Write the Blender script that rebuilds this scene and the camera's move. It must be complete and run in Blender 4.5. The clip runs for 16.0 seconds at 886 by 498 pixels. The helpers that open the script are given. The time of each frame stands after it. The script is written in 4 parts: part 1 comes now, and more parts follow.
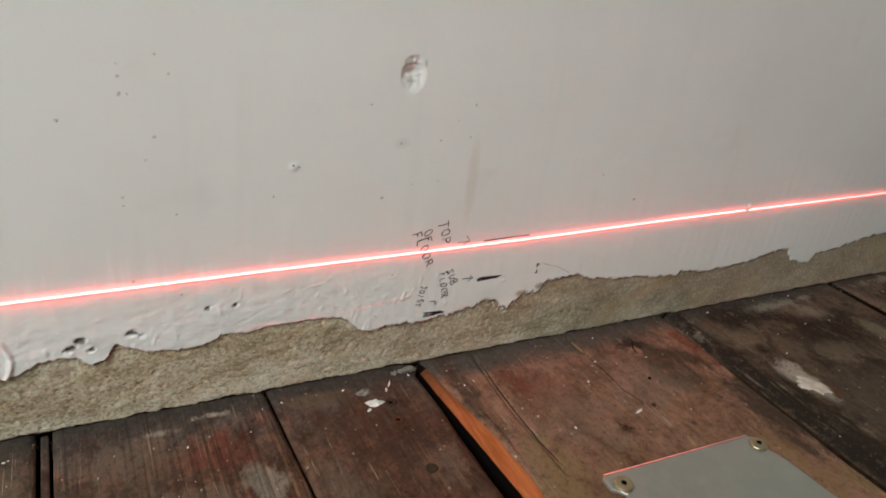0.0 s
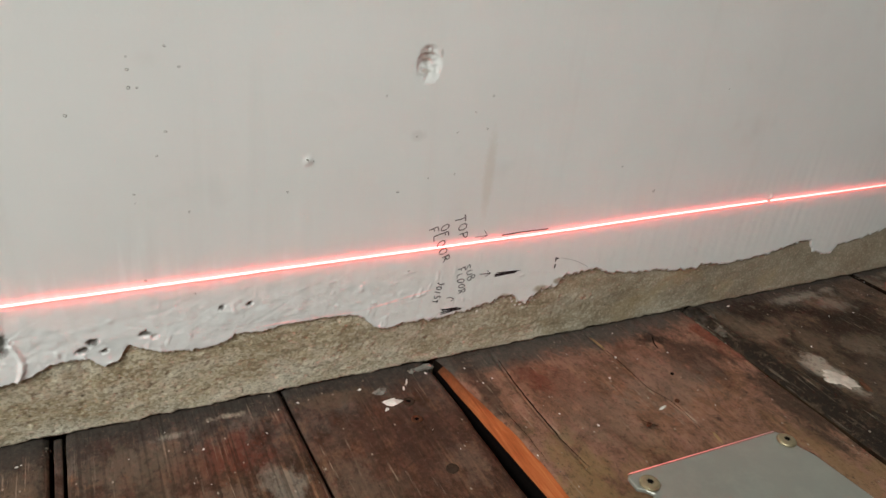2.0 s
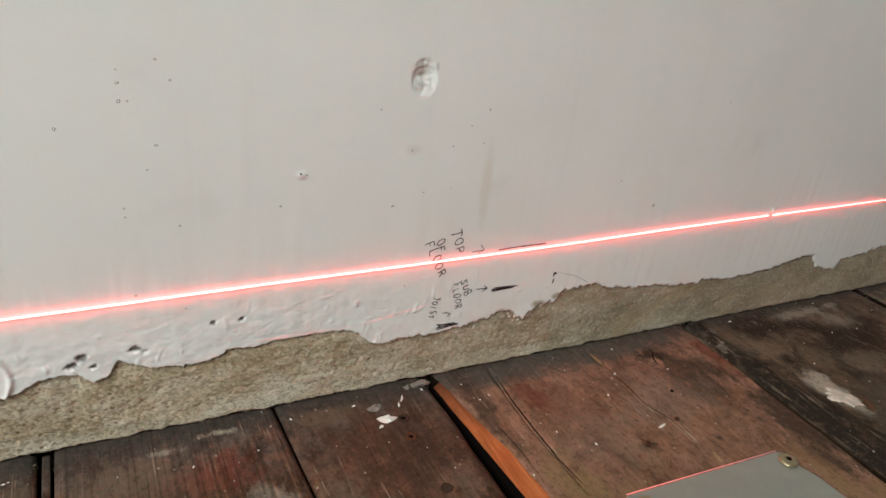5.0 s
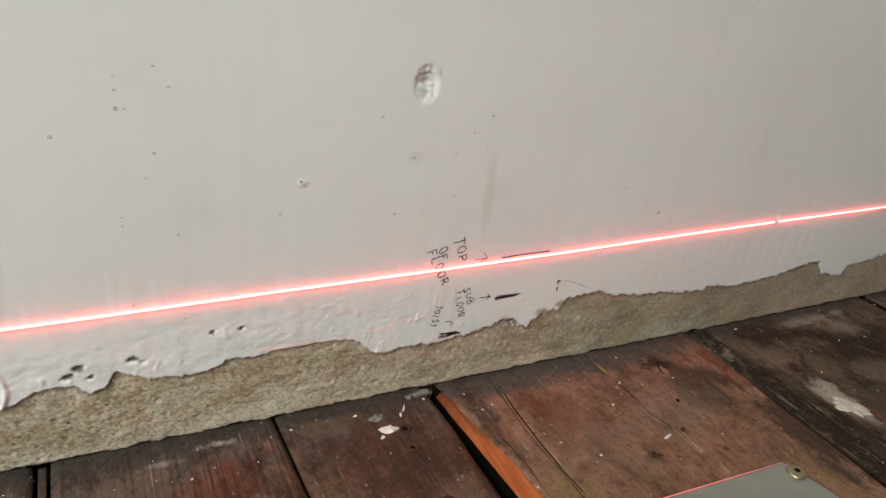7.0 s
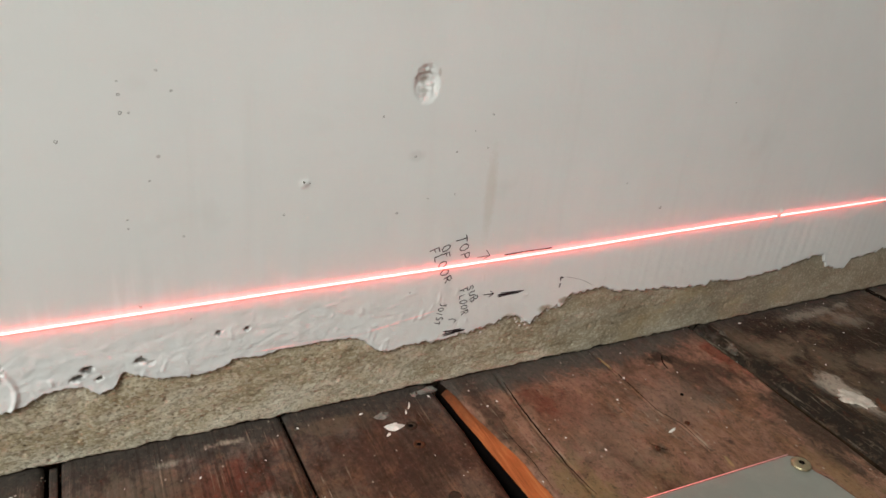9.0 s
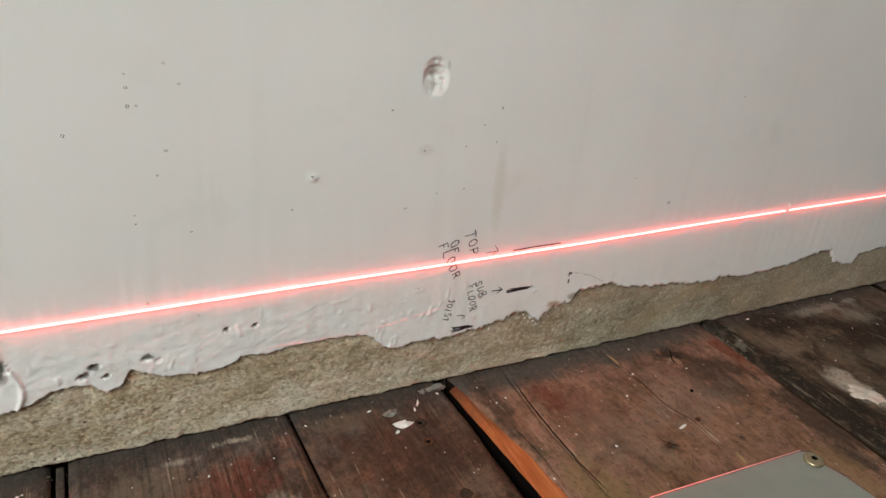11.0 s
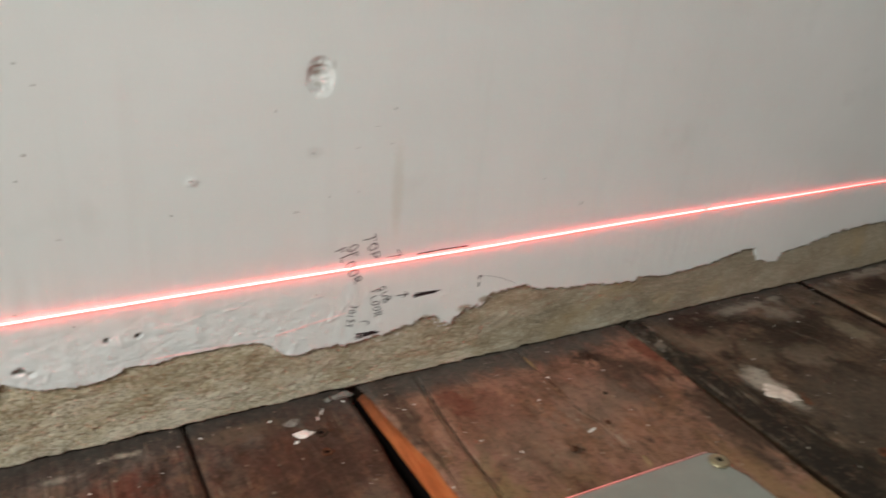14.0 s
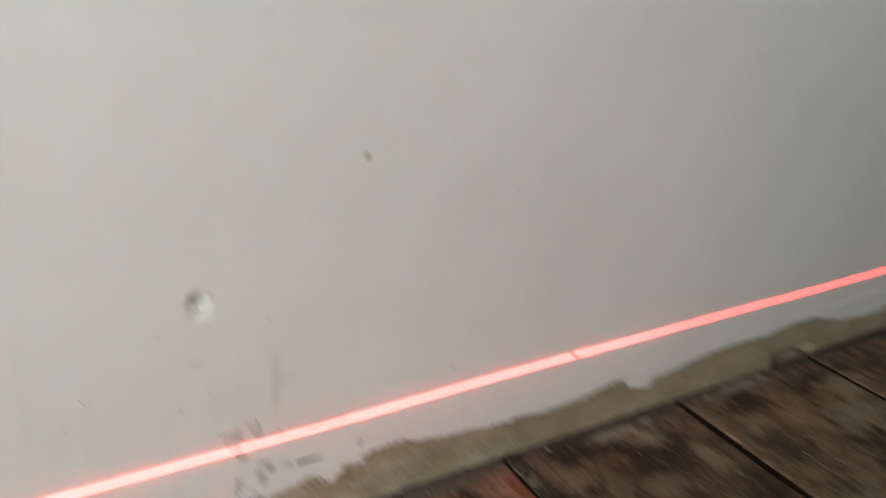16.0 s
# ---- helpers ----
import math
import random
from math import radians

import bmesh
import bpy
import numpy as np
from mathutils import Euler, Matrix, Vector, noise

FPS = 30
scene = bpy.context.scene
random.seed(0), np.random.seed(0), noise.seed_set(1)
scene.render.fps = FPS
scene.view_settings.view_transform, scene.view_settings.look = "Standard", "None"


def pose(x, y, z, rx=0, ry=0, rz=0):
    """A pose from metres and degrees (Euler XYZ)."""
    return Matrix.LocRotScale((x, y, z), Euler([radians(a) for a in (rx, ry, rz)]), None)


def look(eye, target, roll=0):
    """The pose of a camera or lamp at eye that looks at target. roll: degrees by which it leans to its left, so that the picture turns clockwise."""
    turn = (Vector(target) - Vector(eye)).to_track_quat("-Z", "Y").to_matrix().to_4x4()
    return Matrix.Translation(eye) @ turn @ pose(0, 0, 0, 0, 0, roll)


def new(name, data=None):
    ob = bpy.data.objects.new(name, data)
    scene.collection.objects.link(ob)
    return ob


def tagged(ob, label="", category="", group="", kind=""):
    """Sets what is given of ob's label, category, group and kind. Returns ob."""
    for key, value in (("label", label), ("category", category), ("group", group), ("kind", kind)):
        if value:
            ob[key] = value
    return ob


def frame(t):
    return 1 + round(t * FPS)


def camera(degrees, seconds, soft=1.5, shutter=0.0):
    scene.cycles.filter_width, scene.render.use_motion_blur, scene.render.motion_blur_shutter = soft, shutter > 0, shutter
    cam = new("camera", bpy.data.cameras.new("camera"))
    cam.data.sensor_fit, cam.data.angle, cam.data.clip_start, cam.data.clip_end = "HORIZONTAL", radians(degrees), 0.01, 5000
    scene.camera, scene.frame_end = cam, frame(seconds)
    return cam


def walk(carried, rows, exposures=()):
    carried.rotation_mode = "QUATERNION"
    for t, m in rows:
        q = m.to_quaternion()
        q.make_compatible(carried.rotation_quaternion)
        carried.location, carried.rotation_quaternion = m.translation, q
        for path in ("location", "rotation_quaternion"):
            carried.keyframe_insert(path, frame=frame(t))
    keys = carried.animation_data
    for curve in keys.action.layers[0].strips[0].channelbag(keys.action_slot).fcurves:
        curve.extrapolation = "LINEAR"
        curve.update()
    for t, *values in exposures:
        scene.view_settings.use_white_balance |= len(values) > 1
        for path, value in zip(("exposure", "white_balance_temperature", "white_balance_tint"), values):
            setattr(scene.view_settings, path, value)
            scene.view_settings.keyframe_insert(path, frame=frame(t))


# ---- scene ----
import collections

cam = camera(65.0, 16.0, shutter=0.7)
PATH = [
    (0, (-0.01145, -0.29822, 0.24677), (0.21469, 0.08995, 0.02728), 7.32),
    (0.5, (-0.01354, -0.29692, 0.23932), (0.21071, 0.09034, 0.01629), 6.89),
    (1, (-0.00884, -0.29469, 0.23968), (0.21660, 0.09300, 0.01862), 6.79),
    (1.5, (-0.00966, -0.29110, 0.24024), (0.21544, 0.09714, 0.01980), 6.84),
    (2, (-0.01228, -0.28969, 0.24147), (0.20883, 0.10000, 0.01954), 6.33),
    (2.5, (-0.00792, -0.28801, 0.24199), (0.21536, 0.10083, 0.02075), 6.11),
    (3, (-0.01170, -0.29185, 0.24511), (0.20478, 0.10331, 0.02835), 6.45),
    (3.5, (-0.00911, -0.28902, 0.24430), (0.21035, 0.10501, 0.02847), 6.28),
    (6, (-0.00441, -0.28482, 0.24195), (0.21472, 0.10927, 0.02590), 6.42),
    (6.5, (-0.00276, -0.28098, 0.24372), (0.21632, 0.11349, 0.02830), 6.32),
    (7, (-0.00397, -0.28172, 0.24238), (0.21437, 0.11386, 0.02826), 6.30),
    (7.5, (-0.00782, -0.28308, 0.24408), (0.20757, 0.11427, 0.03026), 6.36),
    (8, (-0.00769, -0.28027, 0.24392), (0.20774, 0.11691, 0.02983), 6.21),
    (8.5, (-0.00536, -0.28071, 0.24392), (0.21155, 0.11516, 0.02890), 5.83),
    (9, (-0.00390, -0.28502, 0.24299), (0.21077, 0.11226, 0.02831), 5.25),
    (9.2, (-0.00690, -0.28210, 0.24595), (0.20744, 0.11426, 0.02925), 5.22),
    (11.3, (-0.00709, -0.28130, 0.23743), (0.20833, 0.11626, 0.02401), 4.95),
    (11.5, (-0.00246, -0.28145, 0.23658), (0.21550, 0.11564, 0.02488), 5.18),
    (12, (-0.00216, -0.28007, 0.23634), (0.21392, 0.11684, 0.02241), 4.99),
    (12.5, (0.00287, -0.27850, 0.23801), (0.22151, 0.11810, 0.02608), 4.93),
    (13, (0.00475, -0.28020, 0.23480), (0.22489, 0.11595, 0.02359), 4.98),
    (13.5, (0.01100, -0.28201, 0.23309), (0.23235, 0.11155, 0.01834), 4.98),
    (14, (0.03066, -0.29172, 0.24012), (0.26165, 0.09742, 0.02749), 5.25),
    (14.5, (0.04669, -0.33944, 0.26423), (0.29975, 0.03660, 0.05316), 6.83),
    (14.7, (0.05000, -0.37500, 0.29300), (0.29728, 0.00830, 0.08822), 6.00),
    (14.8, (0.05095, -0.39050, 0.31246), (0.29188, -0.00766, 0.09943), 5.61),
    (15, (0.04263, -0.40435, 0.31296), (0.28775, -0.02420, 0.09987), 5.31),
    (15.2, (0.03663, -0.39832, 0.32012), (0.28626, -0.02713, 0.09675), 5.58),
    (15.5, (0.05674, -0.38158, 0.32609), (0.32931, -0.02264, 0.10959), 7.14),
    (15.8, (0.06263, -0.33238, 0.34730), (0.33753, 0.02486, 0.13093), 8.66),
    (16, (0.06573, -0.32078, 0.35182), (0.31862, 0.06229, 0.15357), 6.04),
]
EXPOSURES = [(0.0, -0.14), (2.0, -0.06), (3.5, 0.0), (9.0, 0.0), (13.0, -0.04), (14.0, -0.04), (14.5, 0.12), (14.7, 0.12), (15.0, 0.36), (15.3, 0.33), (15.6, 0.19), (16.0, -0.06)]
walk(cam, [(t, look(eye, target, roll)) for t, eye, target, roll in PATH], EXPOSURES)

# ---- world, lamps ----
world = bpy.data.worlds.new("world")
world.use_nodes = True
scene.world = world
sky = world.node_tree.nodes.new("ShaderNodeTexSky")
sky.sky_type, sky.sun_disc = "NISHITA", False
sky.sun_elevation, sky.sun_rotation = radians(40), radians(120)
world.node_tree.links.new(sky.outputs[0], world.node_tree.nodes["Background"].inputs[0])
world.node_tree.nodes["Background"].inputs[1].default_value = 0.1

win = bpy.data.lights.new("window_daylight", "AREA")
win.shape, win.size, win.size_y = "RECTANGLE", 0.8, 0.8
win.energy, win.color = 31.0, (0.965, 1.0, 0.958)
lamp = new("window_daylight", win)
lamp.matrix_world = look((-0.90, -0.75, 1.05), (0.1, -0.1, 0.1))
tagged(lamp, kind="structure")

# added red fill lamp, out of view, that pinks the wall round the laser line
red_fill = bpy.data.lights.new("red_fill_light", "AREA")
red_fill.shape, red_fill.size, red_fill.size_y, red_fill.spread = "RECTANGLE", 0.05, 0.02, radians(40)
red_fill.energy, red_fill.color = 0.06, (1.0, 0.06, 0.05)
source = new("red_fill_light", red_fill)
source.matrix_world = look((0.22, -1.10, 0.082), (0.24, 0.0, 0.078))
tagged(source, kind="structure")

# ---- numbers of the place ----


def laser_z(x):
    """The level line, as the not quite flat wall shows it."""
    return float(np.interp(x, [-0.05, 0.14, 0.22, 0.31, 0.41, 0.57], [0.0781, 0.0780, 0.0783, 0.0790, 0.0794, 0.0798]))


THICK = 0.023


def smooth(a, b, v):
    v = min(1.0, max(0.0, (v - a) / (b - a)))
    return v * v * (3 - 2 * v)


def nz(x, y, z=0.0):
    return noise.noise(Vector((x, y, z)))


def fractal(x, y, z=0.0, octaves=4):
    return noise.fractal(Vector((x, y, z)), 0.9, 2.1, octaves)


# lower edge of the broken plaster along the wall: x, height
EDGE = [(-0.5, 0.040), (-0.06, 0.038), (-0.050, 0.039), (-0.038, 0.044), (-0.030, 0.0458), (-0.021, 0.0445), (-0.0155, 0.0390),
        (-0.0105, 0.0408), (-0.0042, 0.0476), (0.001, 0.0455), (0.009, 0.0412), (0.028, 0.0392), (0.036, 0.0405), (0.0425, 0.0443),
        (0.053, 0.0428), (0.068, 0.0452), (0.085, 0.0452), (0.106, 0.0430), (0.112, 0.0375), (0.1195, 0.0316), (0.1255, 0.0314),
        (0.131, 0.0330), (0.158, 0.0320), (0.181, 0.0352), (0.2015, 0.0400), (0.2065, 0.0345), (0.2125, 0.0300), (0.216, 0.0362),
        (0.232, 0.0400), (0.240, 0.0465), (0.262, 0.0478), (0.275, 0.0422), (0.31, 0.0382), (0.353, 0.0330), (0.357, 0.0368),
        (0.385, 0.0325), (0.43, 0.0352), (0.445, 0.0388), (0.471, 0.0408), (0.4795, 0.0288), (0.503, 0.0232)]
EDGE_FAR = [(0.5075, 0.0305), (0.539, 0.0340), (0.569, 0.0388), (0.61, 0.0412), (0.665, 0.0390), (0.692, 0.0442), (0.74, 0.0442), (0.765, 0.0352),
            (0.802, 0.0290), (0.831, 0.0258), (0.848, 0.0155), (0.885, 0.0125), (0.92, 0.0262), (0.945, 0.0282), (0.962, 0.0140),
            (0.99, 0.0040), (1.03, 0.0010), (1.06, -0.010), (2.8, -0.012)]
EX, EZ = zip(*(EDGE + EDGE_FAR))


def edge_z(x):
    jag = 0.0010 * fractal(x * 260, 3.1) + 0.0007 * nz(x * 90, 7.7) + 0.0007 * fractal(x * 900, 4.4, 0, 3)
    crumbly = smooth(0.150, 0.175, x) * smooth(0.262, 0.245, x)
    jag += crumbly * (0.0020 * fractal(x * 190, 1.7) + 0.0010 * nz(x * 640, 5.2))
    jag += smooth(0.255, 0.27, x) * (0.0012 * nz(x * 300, 1.7) + 0.0010 * fractal(x * 620, 5.2))
    jag += smooth(0.40, 0.5, x) * (0.0018 * fractal(x * 130, 2.2) + 0.0012 * nz(x * 330, 8.1))
    return float(np.interp(x, EX, EZ)) + jag


# trowel and brush marks in the rough lower plaster: x, height, direction, half length, width, relief
MARKS = collections.defaultdict(list)
mark_rng = random.Random(31)
for _ in range(120):
    mx = mark_rng.uniform(-0.065, 0.30)
    if mx > 0.17 and mark_rng.random() < 0.6:
        continue
    base = float(np.interp(mx, EX, EZ))
    mz = base + 0.001 + 0.034 * mark_rng.random() ** 1.5
    lean = radians(mark_rng.choice((62, 74, 86, 98, 6, -8)) + mark_rng.uniform(-14, 14))
    mark = (mx, mz, math.cos(lean), math.sin(lean), mark_rng.uniform(0.0008, 0.0038), mark_rng.uniform(0.00035, 0.0009), mark_rng.uniform(0.00010, 0.00042) * mark_rng.choice((1, 1, 1, -0.8)))
    for k in range(int((mx - 0.009) // 0.004), int((mx + 0.009) // 0.004) + 1):
        MARKS[k].append(mark)


# small pits in the plaster: x, height, radius, depth
PITS = [(-0.0540, 0.0600, 0.0040, 0.006), (-0.0191, 0.0540, 0.0018, 0.006), (-0.0236, 0.0502, 0.0020, 0.006), (-0.0148, 0.0480, 0.0012, 0.004), (0.0023, 0.0538, 0.0020, 0.004),
        (0.0066, 0.0516, 0.0016, 0.003), (0.0365, 0.0611, 0.0012, 0.004), (0.0496, 0.0609, 0.0012, 0.005)]


def wall_y(x, z):
    """The plaster's face; the room lies at lower y."""
    y = 0.0007 * nz(x * 6, z * 6) + 0.00008 * nz(x * 45, z * 45)
    low = smooth(0.085, 0.055, z)
    rough = low * (0.25 + 0.75 * smooth(0.16, 0.05, x))
    if rough > 0:
        # overlapping smears with a thin upper lip, creases between them
        smear = nz(x * 24 + 3, z * 70 + x * 14)
        y -= rough * 0.00016 * (smooth(-0.05, 0.05, smear) + 0.6 * smooth(0.16, 0.26, smear)) + rough * 0.00020 * fractal(x * 170, z * 230)
        crease = abs(nz(x * 21 + 9, z * 75 - x * 26))
        y += rough * 0.00012 * max(0.0, 1 - crease * 14) * smooth(0.0, 0.2, nz(x * 22, z * 40, 6))
        # curled lip of plaster at the far left
        y -= 0.0010 * low * math.exp(-((x + 0.0495 - 0.003 * math.sin(z * 160)) / 0.0011) ** 2)
        for mx, mz, cx, cz, half, wide, high in MARKS[int(x // 0.004)]:
            if abs(z - mz) < 0.008:
                along, off = (x - mx) * cx + (z - mz) * cz, (z - mz) * cx - (x - mx) * cz
                if abs(along) < half * 1.5 and abs(off) < wide * 2.5:
                    y -= high * smooth(half * 1.4, half * 0.4, abs(along)) * math.exp(-(off / wide) ** 2) * low
    # brushed vertical runs
    y += 0.00012 * nz(x * 210, z * 5) * smooth(0.14, 0.09, z)
    # knocked-out dent
    u, v = (x - 0.1343) / 0.0066, (z - 0.1740) / 0.0093
    r = math.hypot(u, v)
    if r < 1.5:
        hollow = smooth(1.06, 0.62, r + 0.10 * nz(x * 700, z * 700))
        y += hollow * (0.0011 + 0.0006 * v + 0.0005 * nz(x * 420, z * 420, 2) + 0.0002 * fractal(x * 900, z * 900))
        y -= 0.0010 * hollow * math.exp(-((v - 0.66 + 0.25 * u * u) / 0.10) ** 2)
        y += 0.0006 * hollow * math.exp(-((u + 0.15) / 0.3) ** 2 - ((v - 0.15) / 0.2) ** 2)
    for px, pz, pr, pd in PITS:
        if abs(x - px) < 2 * pr and abs(z - pz) < 2 * pr:
            y += 0.24 * pd * smooth(1.15, 0.45, math.hypot((x - px) / pr / 1.3, (z - pz - 0.25 * (x - px)) / pr * 1.15) + 0.55 * nz(x * 620, z * 620, px * 40))
    # scraped ridge further along
    y -= 0.0009 * math.exp(-((z - 0.0515 - 0.02 * (x - 0.8)) / 0.0016) ** 2) * smooth(0.735, 0.76, x) * smooth(0.87, 0.855, x)
    # crumb of plaster
    y -= 0.0011 * math.exp(-((x - 0.0775) / 0.002) ** 2 - ((z - 0.1313) / 0.0009) ** 2)
    y -= 0.0018 * math.exp(-((x - 0.4076) / 0.0011) ** 2 - ((z - 0.0822) / 0.0016) ** 2)
    return y


def concrete_y(x, z):
    top = wall_y(x, max(z, 0.05)) * 0.4 + 0.0019
    foot = 0.0062 - 0.0145 * min(max(x, -0.05), 0.62)
    y = foot + (top - foot) * smooth(0.0, 0.045, z)
    coarse = 1.0 - 0.6 * smooth(0.36, 0.46, x)
    y += 0.0004 * fractal(x * 60, z * 90) + coarse * (0.00014 * fractal(x * 300, z * 420, 5) + 0.00010 * nz(x * 60, z * 520))
    # pits left by fallen grains
    y += coarse * 0.0020 * max(0.0, nz(x * 310, z * 400, 4) - 0.34)
    y += 0.012 * smooth(0.016, 0.011, z + 0.002 * nz(x * 200, 3)) * smooth(0.676, 0.684, x) * smooth(0.748, 0.74, x)
    y += 0.014 * smooth(0.0016, -0.004, z + 0.0013 * fractal(x * 75, 8) + 0.0006 * nz(x * 420, 2))
    return y


def floor_z(x):
    return -0.03 * max(0.0, x - 0.72)


# ---- materials ----
class Nodes:
    def __init__(self, name):
        self.mat = bpy.data.materials.new(name)
        self.mat.use_nodes = True
        self.tree = self.mat.node_tree
        self.bsdf = self.tree.nodes["Principled BSDF"]
        self.coord = self.tree.nodes.new("ShaderNodeTexCoord").outputs["Object"]

    def add(self, kind, **values):
        node = self.tree.nodes.new("ShaderNode" + kind)
        for key, value in values.items():
            if key in node.inputs:
                self.put(node.inputs[key], value)
        return node

    def put(self, socket, value):
        if isinstance(value, bpy.types.NodeSocket):
            self.tree.links.new(value, socket)
        else:
            socket.default_value = value

    def scaled(self, x, y, z, move=(0, 0, 0)):
        node = self.tree.nodes.new("ShaderNodeMapping")
        self.put(node.inputs[0], self.coord)
        node.inputs["Scale"].default_value = (x, y, z)
        node.inputs["Location"].default_value = move
        return node.outputs[0]

    def noise(self, vector, scale=1.0, detail=6.0, rough=0.6, distort=0.0):
        node = self.add("TexNoise", Scale=scale, Detail=detail, Roughness=rough, Distortion=distort)
        self.put(node.inputs["Vector"], vector)
        return node.outputs["Fac"]

    def cells(self, vector, scale=1.0, out="Distance"):
        node = self.tree.nodes.new("ShaderNodeTexVoronoi")
        self.put(node.inputs["Vector"], vector)
        node.inputs["Scale"].default_value = scale
        return node.outputs[out]

    def ramp(self, fac, *stops):
        node = self.tree.nodes.new("ShaderNodeValToRGB")
        self.put(node.inputs[0], fac)
        marks = node.color_ramp.elements
        while len(marks) < len(stops):
            marks.new(0.5)
        for mark, (at, colour) in zip(marks, stops):
            mark.position = at
            mark.color = (colour, colour, colour, 1) if isinstance(colour, (int, float)) else (*colour, 1)
        return node.outputs[0]

    def mix(self, fac, a, b, how="MIX"):
        node = self.tree.nodes.new("ShaderNodeMix")
        node.data_type, node.blend_type = "RGBA", how
        self.put(node.inputs[0], fac)
        for socket, value in ((node.inputs[6], a), (node.inputs[7], b)):
            self.put(socket, (*value, 1) if isinstance(value, tuple) else value)
        return node.outputs[2]

    def calc(self, how, a, b):
        node = self.tree.nodes.new("ShaderNodeMath")
        node.operation = how
        self.put(node.inputs[0], a)
        self.put(node.inputs[1], b)
        return node.outputs[0]

    def axis(self, n, lo, hi):
        """0 to 1 along one axis of the place."""
        split = self.tree.nodes.new("ShaderNodeSeparateXYZ")
        self.put(split.inputs[0], self.coord)
        node = self.tree.nodes.new("ShaderNodeMapRange")
        self.put(node.inputs[0], split.outputs[n])
        node.inputs[1].default_value, node.inputs[2].default_value = lo, hi
        return node.outputs[0]

    def spot(self, x, y, rx, ry, ragged=0.95, upright=False):
        """1 inside a ragged patch of the floor (upright: of the wall), 0 outside."""
        node = self.tree.nodes.new("ShaderNodeVectorMath")
        node.operation = "LENGTH"
        self.put(node.inputs[0], self.scaled(1 / rx, 0, 1 / ry, (-x / rx, 0, -y / ry)) if upright else self.scaled(1 / rx, 1 / ry, 0, (-x / rx, -y / ry, 0)))
        rag = self.noise(self.scaled(400, 400, 400) if upright else self.scaled(90, 55, 90), 1, 6, 0.7)
        far = self.calc("ADD", node.outputs["Value"], self.calc("MULTIPLY", self.calc("SUBTRACT", rag, 0.5), ragged * 5))
        return self.ramp(self.calc("MULTIPLY", far, 0.5), (0.30, 1.0), (0.66, 0.0))

    def bump(self, height, metres, strength=1.0):
        node = self.tree.nodes.new("ShaderNodeBump")
        self.put(node.inputs["Height"], height)
        node.inputs["Distance"].default_value, node.inputs["Strength"].default_value = metres, strength
        if self.bsdf.inputs["Normal"].is_linked:
            self.put(node.inputs["Normal"], self.bsdf.inputs["Normal"].links[0].from_socket)
        self.put(self.bsdf.inputs["Normal"], node.outputs[0])

    def set(self, colour=None, rough=None, metal=None, spec=None):
        for key, value in (("Base Color", colour), ("Roughness", rough), ("Metallic", metal), ("Specular IOR Level", spec)):
            if value is not None:
                self.put(self.bsdf.inputs[key], (*value, 1) if isinstance(value, tuple) else value)
        return self.mat


